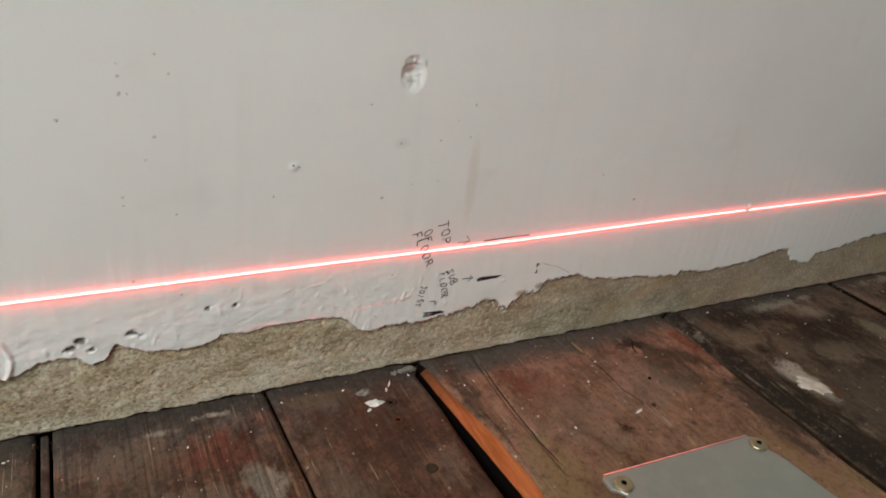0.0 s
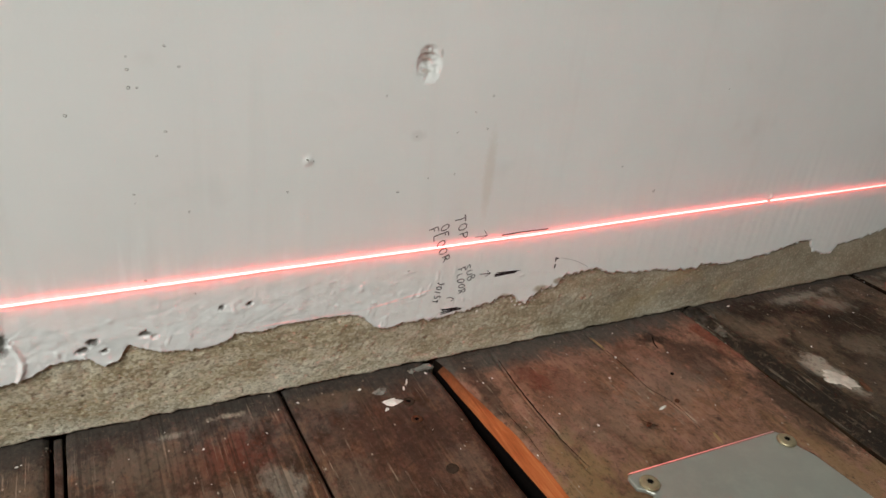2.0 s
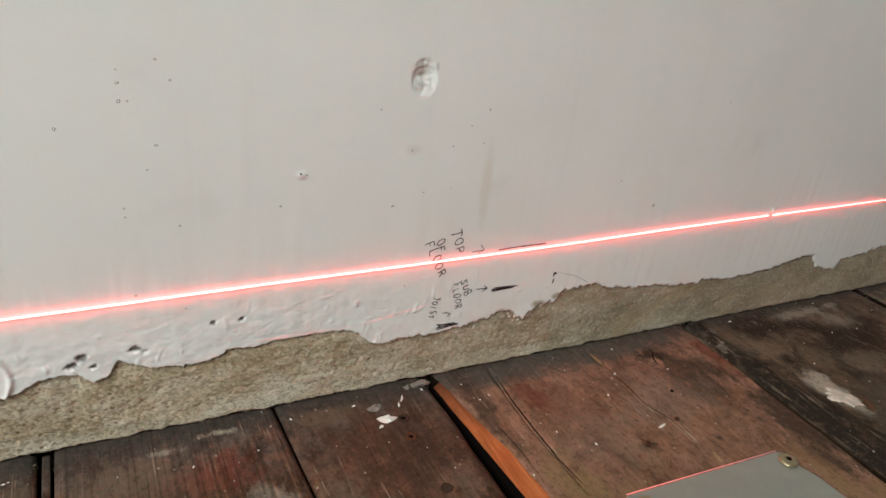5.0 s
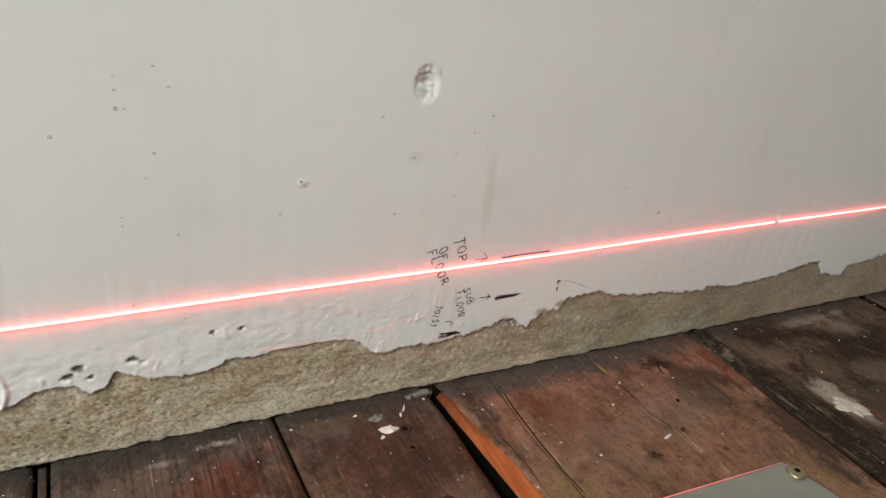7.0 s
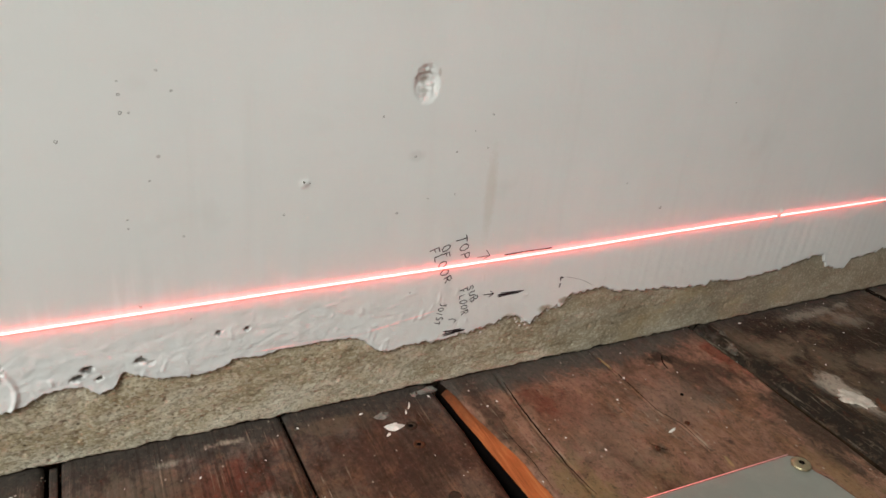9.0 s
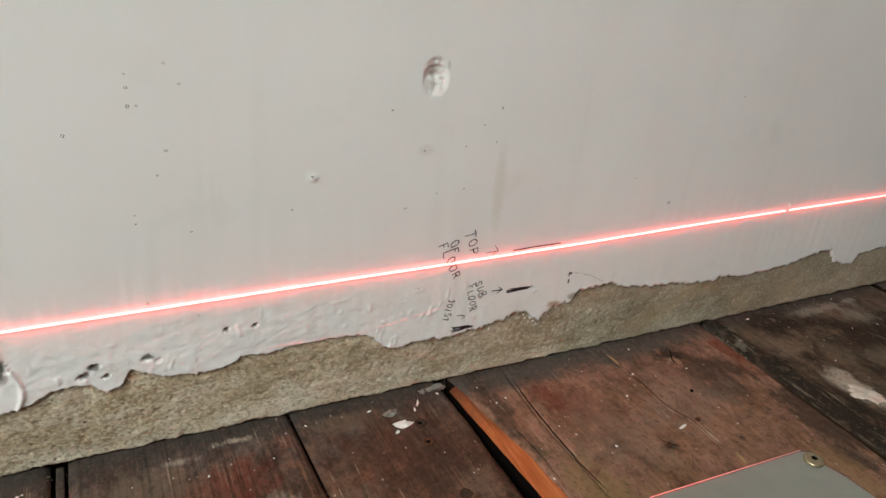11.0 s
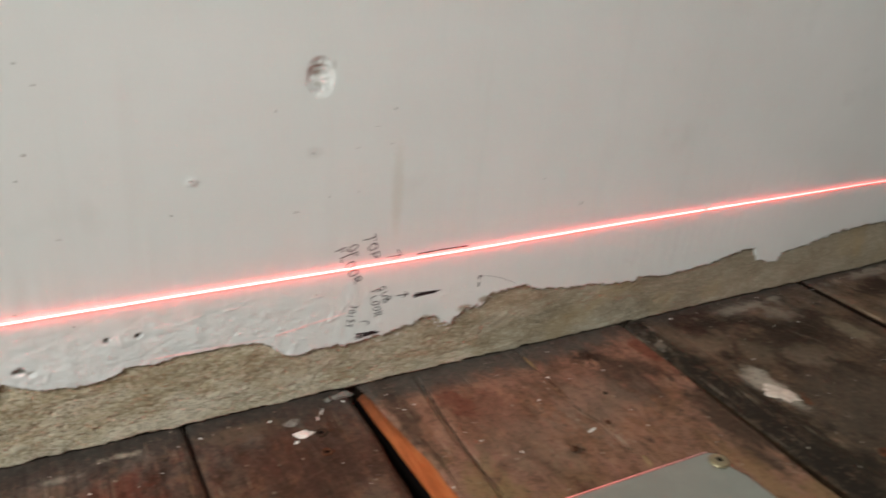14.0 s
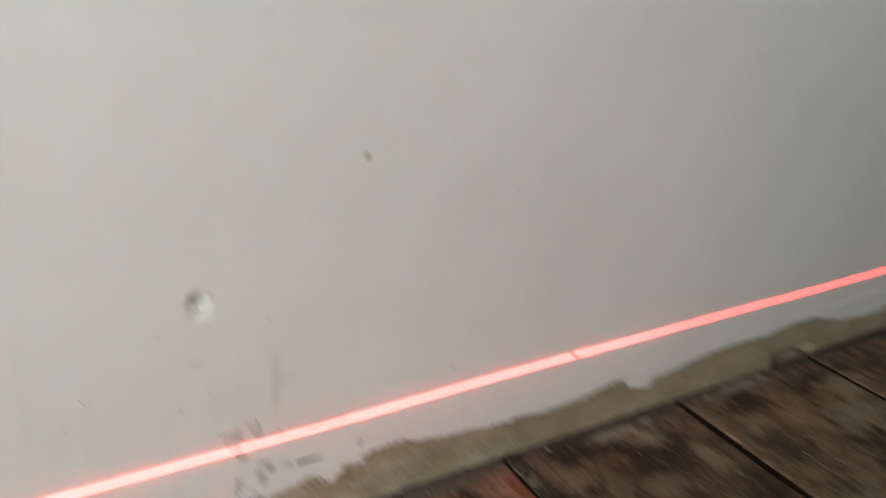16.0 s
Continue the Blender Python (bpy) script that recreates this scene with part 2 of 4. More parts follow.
def white_paint():
    m = Nodes("old_white_paint")
    broad = m.noise(m.scaled(1, 1, 1), 7, 4)
    colour = m.ramp(broad, (0.3, (0.74, 0.735, 0.71)), (0.7, (0.80, 0.797, 0.775)))
    runs = m.noise(m.scaled(60, 60, 4), 1, 4)
    colour = m.mix(m.ramp(runs, (0.58, 0.0), (0.76, 0.13)), colour, (0.60, 0.575, 0.535))
    # whiter towards the rough foot of the wall and the left, in vertical streaks
    foot_white = m.calc("ADD", m.axis(2, 0.110, 0.035), m.calc("MULTIPLY", m.calc("SUBTRACT", m.noise(m.scaled(90, 90, 5, (1, 0, 2)), 1, 2), 0.5), 1.9))
    foot_white = m.calc("MULTIPLY", m.ramp(foot_white, (0.42, 0.0), (0.58, 1.0)), m.ramp(m.axis(0, 0.22, 0.02), (0.0, 0.0), (1.0, 0.5)))
    colour = m.mix(foot_white, colour, (0.87, 0.865, 0.85))
    smudge = m.noise(m.scaled(18, 18, 18, (3, 1, 2)), 1, 3)
    colour = m.mix(m.ramp(smudge, (0.62, 0.0), (0.78, 0.30)), colour, (0.55, 0.53, 0.49))
    # brown and grey marks; the near-black ones paint the shade inside the pits
    for x, z, rx, rz, tone, amount in ((0.1330, 0.1765, 0.0022, 0.0024, (0.30, 0.25, 0.19), 0.55), (0.1335, 0.1712, 0.0026, 0.0010, (0.30, 0.25, 0.19), 0.5), (0.1330, 0.1800, 0.0036, 0.0012, (0.38, 0.34, 0.28), 0.5), (0.1405, 0.1795, 0.0008, 0.0018, (0.40, 0.37, 0.33), 0.5), (0.2241, 0.247, 0.0018, 0.0022, (0.38, 0.30, 0.12), 0.8),
                                       (-0.019, 0.0535, 0.0022, 0.0018, (0.07, 0.06, 0.05), 0.9), (-0.0235, 0.0500, 0.0026, 0.0014, (0.07, 0.06, 0.05), 0.9),
                                       (0.196, 0.0390, 0.0040, 0.0022, (0.36, 0.29, 0.20), 0.8), (0.2215, 0.0405, 0.0045, 0.0024, (0.36, 0.29, 0.20), 0.85), (0.2345, 0.0440, 0.0035, 0.0022, (0.33, 0.26, 0.18), 0.8), (0.184, 0.0362, 0.0025, 0.0014, (0.38, 0.31, 0.22), 0.7), (0.0025, 0.0537, 0.0030, 0.0012, (0.09, 0.08, 0.06), 0.9), (0.0365, 0.0611, 0.0012, 0.0014, (0.07, 0.06, 0.05), 0.9),
                                       (0.0496, 0.0609, 0.0011, 0.0012, (0.05, 0.04, 0.03), 0.9), (-0.0148, 0.048, 0.0014, 0.0009, (0.08, 0.07, 0.05), 0.9),
                                       (-0.0535, 0.0600, 0.0030, 0.0060, (0.05, 0.045, 0.035), 0.95), (0.1318, 0.1404, 0.0040, 0.0026, (0.55, 0.52, 0.49), 0.3), (0.1746, 0.117, 0.0030, 0.022, (0.62, 0.56, 0.48), 0.4)):
        colour = m.mix(m.calc("MULTIPLY", m.spot(x, z, rx, rz, 0.25, True), amount), colour, tone)
    fine = m.noise(m.scaled(1, 1, 1), 420, 5)
    m.bump(fine, 0.0003, 0.10)
    m.bump(m.noise(m.scaled(1, 1, 1), 60, 4), 0.0015, 0.07)
    return m.set(colour, m.ramp(fine, (0.3, 0.42), (0.7, 0.58)), spec=0.35)


def concrete():
    m = Nodes("bare_concrete")
    broad = m.noise(m.scaled(26, 26, 44), 1, 7, 0.68)
    sandy = m.ramp(broad, (0.34, (0.40, 0.31, 0.18)), (0.48, (0.61, 0.52, 0.36)), (0.62, (0.78, 0.71, 0.56)))
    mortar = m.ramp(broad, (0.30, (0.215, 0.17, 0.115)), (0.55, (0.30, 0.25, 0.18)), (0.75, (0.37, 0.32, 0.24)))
    # sandy concrete turns smoother further along; its darker tone paints the weaker grazing light
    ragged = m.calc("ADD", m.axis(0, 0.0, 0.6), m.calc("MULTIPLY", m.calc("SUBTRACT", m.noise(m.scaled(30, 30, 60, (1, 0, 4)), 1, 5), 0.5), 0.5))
    far_dim = m.ramp(ragged, (0.02, 0.0), (0.60, 1.0))
    colour = m.mix(far_dim, sandy, mortar)
    # pale lime scum left at the foot
    scum = m.calc("ADD", m.axis(2, 0.022, 0.0), m.calc("MULTIPLY", m.calc("SUBTRACT", m.noise(m.scaled(45, 45, 80, (3, 3, 0)), 1, 6, 0.7), 0.5), 2.2))
    colour = m.mix(m.calc("MULTIPLY", m.ramp(scum, (0.45, 0.0), (1.0, 0.6)), m.calc("SUBTRACT", 1.0, m.calc("MULTIPLY", far_dim, 0.8))), colour, (0.62, 0.585, 0.48))
    loud = m.calc("SUBTRACT", 1.0, m.calc("MULTIPLY", far_dim, 0.6))
    grit = m.noise(m.scaled(1, 1, 1.5), 640, 7, 0.9)
    colour = m.mix(m.calc("MULTIPLY", m.ramp(grit, (0.38, 0.9), (0.48, 0.0)), loud), colour, (0.15, 0.11, 0.065))
    colour = m.mix(m.calc("MULTIPLY", m.ramp(grit, (0.55, 0.0), (0.66, 0.8)), loud), colour, (0.78, 0.71, 0.57))
    seams = m.noise(m.scaled(70, 70, 420, (0, 2, 1)), 1, 5, 0.6, 0.5)
    colour = m.mix(m.calc("MULTIPLY", m.ramp(seams, (0.36, 0.4), (0.43, 0.0)), loud), colour, (0.20, 0.145, 0.08))
    holes = m.calc("ADD", m.cells(m.scaled(1, 1, 1.4), 210), m.calc("MULTIPLY", m.noise(m.scaled(1, 1, 1), 90, 4), 0.6))
    colour = m.mix(m.calc("MULTIPLY", m.ramp(holes, (0.32, 0.9), (0.40, 0.0)), loud), colour, (0.055, 0.038, 0.022))
    grains = m.cells(m.scaled(1, 1, 1.25, (1, 0, 3)), 700, "Color")
    colour = m.mix(m.calc("MULTIPLY", m.ramp(grains, (0.25, 0.4), (0.45, 0.0)), loud), colour, (0.16, 0.12, 0.07))
    colour = m.mix(m.calc("MULTIPLY", m.ramp(grains, (0.62, 0.0), (0.80, 0.4)), loud), colour, (0.80, 0.74, 0.60))
    stain = m.noise(m.scaled(22, 22, 22, (5, 2, 1)), 1, 5)
    colour = m.mix(m.ramp(stain, (0.54, 0.0), (0.70, 0.35)), colour, (0.40, 0.28, 0.12))
    m.bump(grit, 0.0007, 0.4)
    m.bump(holes, 0.0006, 0.25)
    m.bump(seams, 0.0008, 0.15)
    return m.set(colour, 0.92, spec=0.2)


def board(name, dark, mid, light, red=0.3, grey=0.3, bare=0.35, seed=0.0, stains=(), veins=0.3, dusty=0.2, warm=1.5):
    """Worn, once painted floorboard; the grain runs along y."""
    m = Nodes(name)
    dark, mid, light = (tuple(c * k for c, k in zip(tone, (1.0 + 0.14 * warm, 0.90 - 0.12 * warm, 0.74 - 0.18 * warm))) for tone in (dark, mid, light))
    grain = m.noise(m.scaled(300, 16, 120, (seed, 0, 0)), 1, 7, 0.72, 1.2)
    streak = m.noise(m.scaled(85, 4, 60, (seed + 2, 1, 0)), 1, 5, 0.6, 0.8)
    patch = m.noise(m.scaled(26, 15, 26, (seed, seed, 0)), 1, 7, 0.68)
    blotch = m.noise(m.scaled(13, 9, 13, (4 + seed, 2, 0)), 1, 6, 0.6)
    colour = m.mix(m.ramp(patch, (0.40, 0.0), (0.58, 1.0)), dark, mid)
    colour = m.mix(m.ramp(blotch, (0.48, 0.0), (0.66, red)), colour, (0.12, 0.036, 0.02))
    worn = m.calc("MULTIPLY", m.ramp(streak, (0.50, 0.0), (0.66, 1.0)), m.ramp(m.noise(m.scaled(40, 22, 40, (seed, 9, 0)), 1, 6, 0.7), (0.46, 0.0), (0.62, bare)))
    colour = m.mix(worn, colour, light)
    colour = m.mix(m.ramp(grain, (0.34, 0.08 + 0.75 * veins), (0.50, 0.0)), colour, (0.014, 0.009, 0.006))
    # settled dust beside the wall
    near = m.noise(m.scaled(70, 45, 70), 1, 7, 0.75)
    dust = m.calc("MULTIPLY", m.axis(1, -0.050, 0.0), m.ramp(near, (0.38, 0.0), (0.60, grey)))
    colour = m.mix(dust, colour, (0.20, 0.190, 0.165))
    haze = m.noise(m.scaled(34, 20, 34, (1, seed, 4)), 1, 8, 0.78, 0.8)
    colour = m.mix(m.ramp(haze, (0.40, 0.0), (0.58, dusty)), colour, (0.20 + 0.06 * warm, 0.155 - 0.01 * warm, 0.10))
    mottle = m.noise(m.scaled(75, 55, 75, (seed, 8, 1)), 1, 8, 0.82)
    colour = m.mix(m.ramp(mottle, (0.36, 0.6), (0.50, 0.0)), colour, tuple(c * 0.55 for c in dark))
    colour = m.mix(m.ramp(mottle, (0.53, 0.0), (0.68, 0.5)), colour, tuple(min(1.0, c * 1.1) for c in light))
    soot = m.noise(m.scaled(95, 60, 90, (seed, 6, 2)), 1, 8, 0.8, 1.5)
    colour = m.mix(m.ramp(soot, (0.30, 0.8), (0.42, 0.0)), colour, (0.018, 0.012, 0.009))
    # boards darkened along the wall foot: grey dust plus painted contact shade
    dust_shade = m.calc("ADD", m.axis(1, -0.034, 0.0), m.calc("MULTIPLY", m.calc("SUBTRACT", m.noise(m.scaled(60, 60, 60, (2, 2, 0)), 1, 6, 0.7), 0.5), 1.4))
    colour = m.mix(m.ramp(dust_shade, (0.42, 0.0), (0.90, 0.88)), colour, (0.046, 0.040, 0.035))
    for x, y, rx, ry, tone, amount in stains:
        colour = m.mix(m.calc("MULTIPLY", m.spot(x, y, rx, ry), amount), colour, tone)
    dirt = m.noise(m.scaled(330, 240, 300, (seed, 0, seed)), 1, 7, 0.8)
    colour = m.mix(m.ramp(dirt, (0.33, 0.75), (0.48, 0.0)), colour, (0.020, 0.013, 0.009))
    colour = m.mix(m.ramp(dirt, (0.54, 0.0), (0.70, 0.42)), colour, (0.23 + 0.02 * warm, 0.175 - 0.02 * warm, 0.105))
    lines = m.noise(m.scaled(620, 11, 100, (seed, 7, 0)), 1, 3, 0.5, 0.3)
    colour = m.mix(m.calc("MULTIPLY", m.ramp(lines, (0.40, veins), (0.50, 0.0)), m.ramp(streak, (0.40, 0.25), (0.60, 1.0))), colour, (0.013, 0.009, 0.006))
    scratch = m.calc("MULTIPLY", m.ramp(m.noise(m.scaled(520, 26, 100, (seed, 5, 0)), 1, 4, 0.6), (0.60, 0.0), (0.68, 1.0)), m.ramp(patch, (0.45, 0.0), (0.60, 0.75)))
    colour = m.mix(scratch, colour, (0.33, 0.26, 0.19))
    specks = m.cells(m.scaled(150, 95, 120, (seed, 3, 0)))
    colour = m.mix(m.ramp(specks, (0.05, 0.8), (0.09, 0.0)), colour, (0.34, 0.29, 0.23))
    dots = m.calc("ADD", m.cells(m.scaled(210, 150, 210, (seed + 5, 1, 0))), m.calc("MULTIPLY", m.noise(m.scaled(60, 60, 60, (seed, 2, 5)), 1, 3), 0.5))
    colour = m.mix(m.ramp(dots, (0.20, 0.8), (0.28, 0.0)), colour, (0.016, 0.011, 0.008))
    m.bump(grain, 0.0007, 0.45)
    m.bump(patch, 0.0012, 0.35)
    m.bump(dirt, 0.0008, 0.6)
    return m.set(colour, m.ramp(patch, (0.3, 0.62), (0.7, 0.85)), spec=0.13)


def plain(name, colour, rough=0.8, metal=0.0, scale=300.0, change=0.35, relief=0.0003, spec=0.3):
    m = Nodes(name)
    n = m.noise(m.scaled(1, 1, 1), scale, 5, 0.65)
    b = m.noise(m.scaled(1, 1, 1, (2, 5, 1)), scale / 9, 4)
    low = tuple(c * (1 - change) for c in colour)
    high = tuple(min(0.95, c * (1 + change)) for c in colour)
    out = m.mix(m.ramp(b, (0.35, 0.0), (0.65, 1.0)), low, colour)
    out = m.mix(m.ramp(n, (0.45, 0.0), (0.75, 0.8)), out, high)
    m.bump(n, relief, 0.5)
    return m.set(out, rough, metal, spec)


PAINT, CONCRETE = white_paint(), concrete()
PALE, BLACKISH, OXIDE, OCHRE, DRAB = (0.34, 0.32, 0.26), (0.013, 0.009, 0.006), (0.13, 0.030, 0.016), (0.19, 0.120, 0.055), (0.125, 0.093, 0.062)
WOOD_A = board("red_brown_board", (0.017, 0.014, 0.011), (0.048, 0.041, 0.032), (0.21, 0.185, 0.145), 0.12, 0.75, 1.0, 1.0,
               ((0.037, -0.005, 0.007, 0.0025, (0.36, 0.33, 0.26), 0.9), (0.008, -0.010, 0.008, 0.0025, PALE, 0.6), (0.030, -0.032, 0.018, 0.013, OXIDE, 0.6),
                (0.060, -0.016, 0.004, 0.007, OXIDE, 0.35), (0.0, -0.034, 0.022, 0.018, DRAB, 0.35), (0.050, -0.062, 0.012, 0.012, PALE, 0.4), (-0.01, -0.022, 0.02, 0.010, (0.115, 0.095, 0.07), 0.55), (0.015, -0.062, 0.03, 0.012, (0.15, 0.115, 0.085), 0.45)), 0.5)
WOOD_B = board("dark_brown_board", (0.020, 0.016, 0.012), (0.048, 0.039, 0.031), (0.17, 0.145, 0.11), 0.10, 0.6, 0.7, 4.0,
               ((0.090, -0.010, 0.026, 0.006, DRAB, 0.6), (0.085, -0.085, 0.016, 0.025, DRAB, 0.3), (0.12, -0.055, 0.02, 0.02, (0.048, 0.026, 0.018), 0.6),
                (0.135, -0.078, 0.010, 0.012, (0.22, 0.15, 0.11), 0.3), (0.08, -0.07, 0.010, 0.03, (0.20, 0.14, 0.10), 0.25), (0.115, -0.03, 0.03, 0.02, (0.07, 0.030, 0.019), 0.45)), 0.3)
WOOD_C = board("dusty_brown_board", (0.078, 0.058, 0.045), (0.165, 0.128, 0.102), (0.28, 0.235, 0.185), 0.10, 0.45, 0.5, 7.0,
               ((0.315, -0.045, 0.020, 0.028, (0.045, 0.028, 0.019), 0.8), (0.346, -0.034, 0.007, 0.022, OXIDE, 0.7), (0.185, -0.105, 0.014, 0.030, OCHRE, 0.75),
                # first entry: dark grey band along the foot of the wall
                (0.235, -0.006, 0.085, 0.010, (0.075, 0.068, 0.058), 0.85), (0.300, -0.022, 0.010, 0.006, BLACKISH, 0.8), (0.340, -0.11, 0.015, 0.04, (0.045, 0.028, 0.018), 0.9),
                (0.215, -0.045, 0.016, 0.02, (0.13, 0.058, 0.037), 0.5), (0.34, -0.165, 0.012, 0.014, OCHRE, 0.6), (0.172, -0.03, 0.006, 0.03, (0.04, 0.025, 0.017), 0.7),
                (0.2426, -0.088, 0.006, 0.004, BLACKISH, 0.6), (0.205, -0.150, 0.03, 0.05, OCHRE, 0.5), (0.205, -0.030, 0.012, 0.012, OXIDE, 0.5), (0.318, -0.150, 0.008, 0.03, (0.21, 0.125, 0.062), 0.7), (0.28, -0.06, 0.03, 0.02, (0.19, 0.135, 0.10), 0.45), (0.225, -0.075, 0.025, 0.02, (0.17, 0.115, 0.08), 0.45)), 0.06, 0.8, 1.15)
WOOD_D = board("black_stained_board", (0.014, 0.012, 0.010), (0.046, 0.037, 0.028), (0.16, 0.13, 0.095), 0.0, 0.45, 0.5, 11.0,
               # first entry: near-black strip down the worn edge beside the wide joint
               ((0.364, -0.10, 0.006, 0.16, BLACKISH, 0.95), (0.4345, -0.1835, 0.05, 0.0035, (0.17, 0.125, 0.075), 0.7), (0.379, -0.150, 0.002, 0.035, (0.19, 0.14, 0.08), 0.7), (0.50, -0.18, 0.02, 0.02, (0.05, 0.042, 0.035), 0.8), (0.392, -0.042, 0.016, 0.010, DRAB, 0.9), (0.47, -0.055, 0.05, 0.022, BLACKISH, 0.8), (0.41, -0.02, 0.03, 0.012, BLACKISH, 0.8),
                (0.43, -0.125, 0.045, 0.035, (0.062, 0.046, 0.033), 0.75), (0.515, -0.145, 0.02, 0.05, BLACKISH, 0.8), (0.48, -0.03, 0.012, 0.01, PALE, 0.3),
                (0.51, -0.07, 0.010, 0.018, (0.19, 0.15, 0.10), 0.7), (0.515, -0.21, 0.02, 0.03, (0.10, 0.075, 0.047), 0.7), (0.40, -0.179, 0.02, 0.004, OCHRE, 0.7),
                (0.391, -0.090, 0.009, 0.020, (0.36, 0.31, 0.25), 0.8), (0.375, -0.03, 0.010, 0.02, DRAB, 0.5), (0.376, -0.14, 0.012, 0.05, BLACKISH, 0.85), (0.46, -0.013, 0.03, 0.005, PALE, 0.45), (0.45, -0.075, 0.02, 0.012, (0.15, 0.115, 0.08), 0.55), (0.415, -0.06, 0.012, 0.012, (0.12, 0.09, 0.06), 0.6), (0.45, -0.17, 0.04, 0.012, (0.10, 0.075, 0.05), 0.6)), 0.10, 0.32, 0.4)
WOOD_E = board("grey_stained_board", (0.020, 0.015, 0.011), (0.072, 0.058, 0.043), (0.18, 0.145, 0.105), 0.0, 0.5, 0.5, 15.0,
               ((0.62, -0.011, 0.04, 0.005, PALE, 0.45), (0.69, -0.085, 0.035, 0.022, (0.17, 0.135, 0.095), 0.7), (0.585, -0.06, 0.02, 0.012, (0.18, 0.145, 0.10), 0.6), (0.60, -0.17, 0.05, 0.03, (0.14, 0.11, 0.075), 0.6), (0.80, -0.04, 0.04, 0.02, BLACKISH, 0.6), (0.84, -0.07, 0.03, 0.012, PALE, 0.35), (0.60, -0.030, 0.03, 0.014, BLACKISH, 0.8), (0.70, -0.035, 0.04, 0.012, BLACKISH, 0.75), (0.58, -0.085, 0.02, 0.025, BLACKISH, 0.7),
                (0.66, -0.14, 0.03, 0.012, BLACKISH, 0.75), (0.73, -0.05, 0.03, 0.012, (0.2, 0.155, 0.11), 0.7), (0.555, -0.155, 0.008, 0.008, OCHRE, 0.8), (0.62, -0.158, 0.018, 0.006, (0.06, 0.022, 0.012), 0.8)), 0.08, 0.45, 0.35)


def split_wood():
    m = Nodes("fresh_split_wood")
    fibre = m.noise(m.scaled(260, 14, 260), 1, 6, 0.7, 0.8)
    blot = m.noise(m.scaled(60, 30, 60), 1, 6, 0.7)
    colour = m.ramp(fibre, (0.3, (0.17, 0.042, 0.013)), (0.5, (0.33, 0.085, 0.024)), (0.7, (0.46, 0.15, 0.05)))
    # browner and darker towards the wall, fresh further out
    old = m.calc("ADD", m.axis(1, -0.075, 0.0), m.calc("MULTIPLY", m.calc("SUBTRACT", blot, 0.5), 1.6))
    colour = m.mix(m.ramp(old, (0.25, 0.0), (0.85, 0.9)), colour, (0.075, 0.030, 0.014))
    m.bump(fibre, 0.001, 0.6)
    return m.set(colour, 0.75, spec=0.15)


FRESH = split_wood()
# near-black: grime on the board edges plus painted shade of joints and void
GRIME_SHADE = plain("grimy_shaded_timber", (0.012, 0.007, 0.0045), 0.95, scale=160, change=0.5, spec=0.05)
CUT = plain("orange_cut_wood", (0.08, 0.032, 0.014), 0.8, scale=160, change=0.4)
OCHRE_WOOD = plain("straw_wood", (0.24, 0.15, 0.07), 0.8, scale=160)
DRABDUST = plain("brown_grit", (0.11, 0.09, 0.068), 0.95, scale=500, change=0.5)
RAW = plain("rough_sawn_timber", (0.032, 0.019, 0.010), 0.95, scale=140, change=0.6, spec=0.05)
SOIL = plain("dark_soil", (0.006, 0.0045, 0.0035), 0.95, spec=0.05, scale=60, change=0.5, relief=0.004)
STEEL = plain("dull_zinc_plate", (0.31, 0.31, 0.27), 0.36, 0.5, scale=90, change=0.10, relief=0.00005, spec=0.5)
BRASS = plain("yellow_zinc", (0.42, 0.35, 0.22), 0.38, 0.8, scale=500, change=0.3)
OLDIRON = plain("dull_brown_iron", (0.045, 0.026, 0.017), 0.9, 0.1, scale=600, change=0.6, spec=0.15)
RUST = plain("rusty_iron", (0.10, 0.035, 0.014), 0.8, 0.2, scale=700, change=0.6)
# also stands in for the shade inside cracks, sockets, nail holes and the open joint
BLACK = plain("black_hole", (0.005, 0.0035, 0.003), 0.95, scale=500, spec=0.05)
RUBBER = plain("black_rubber", (0.012, 0.012, 0.013), 0.6, scale=700, change=0.3, spec=0.3)
PLASTIC = plain("grey_black_plastic", (0.03, 0.032, 0.036), 0.4, scale=500, change=0.2, spec=0.4)
CHALK = plain("white_plaster_crumb", (0.72, 0.69, 0.64), 0.85, scale=500, change=0.15)
SPLASH = plain("dried_plaster_splash", (0.52, 0.45, 0.38), 0.9, scale=180, change=0.35)
GREY = plain("grey_mortar_crumb", (0.20, 0.185, 0.16), 0.9, scale=500, change=0.3)
INK = plain("black_marker_ink", (0.03, 0.018, 0.02), 0.6, scale=900, change=0.4)
PENCIL = plain("faded_marker_ink", (0.045, 0.028, 0.03), 0.7, scale=900, change=0.4)
ROOM = plain("room_paint", (0.62, 0.61, 0.58), 0.8, scale=40, change=0.06)


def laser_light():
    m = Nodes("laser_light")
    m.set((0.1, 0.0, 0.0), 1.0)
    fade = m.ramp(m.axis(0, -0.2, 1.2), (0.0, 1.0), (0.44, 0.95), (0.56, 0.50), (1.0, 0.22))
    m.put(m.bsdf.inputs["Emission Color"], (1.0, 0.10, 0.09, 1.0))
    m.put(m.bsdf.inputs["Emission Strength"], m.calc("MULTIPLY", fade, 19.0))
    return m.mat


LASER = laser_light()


# ---- building helpers ----
def obj(name, mesh, material, parent=None, label="", soft=True):
    mesh.materials.append(material)
    if soft:
        for p in mesh.polygons:
            p.use_smooth = True
    ob = new(name, mesh)
    ob.parent = parent
    return tagged(ob, label)


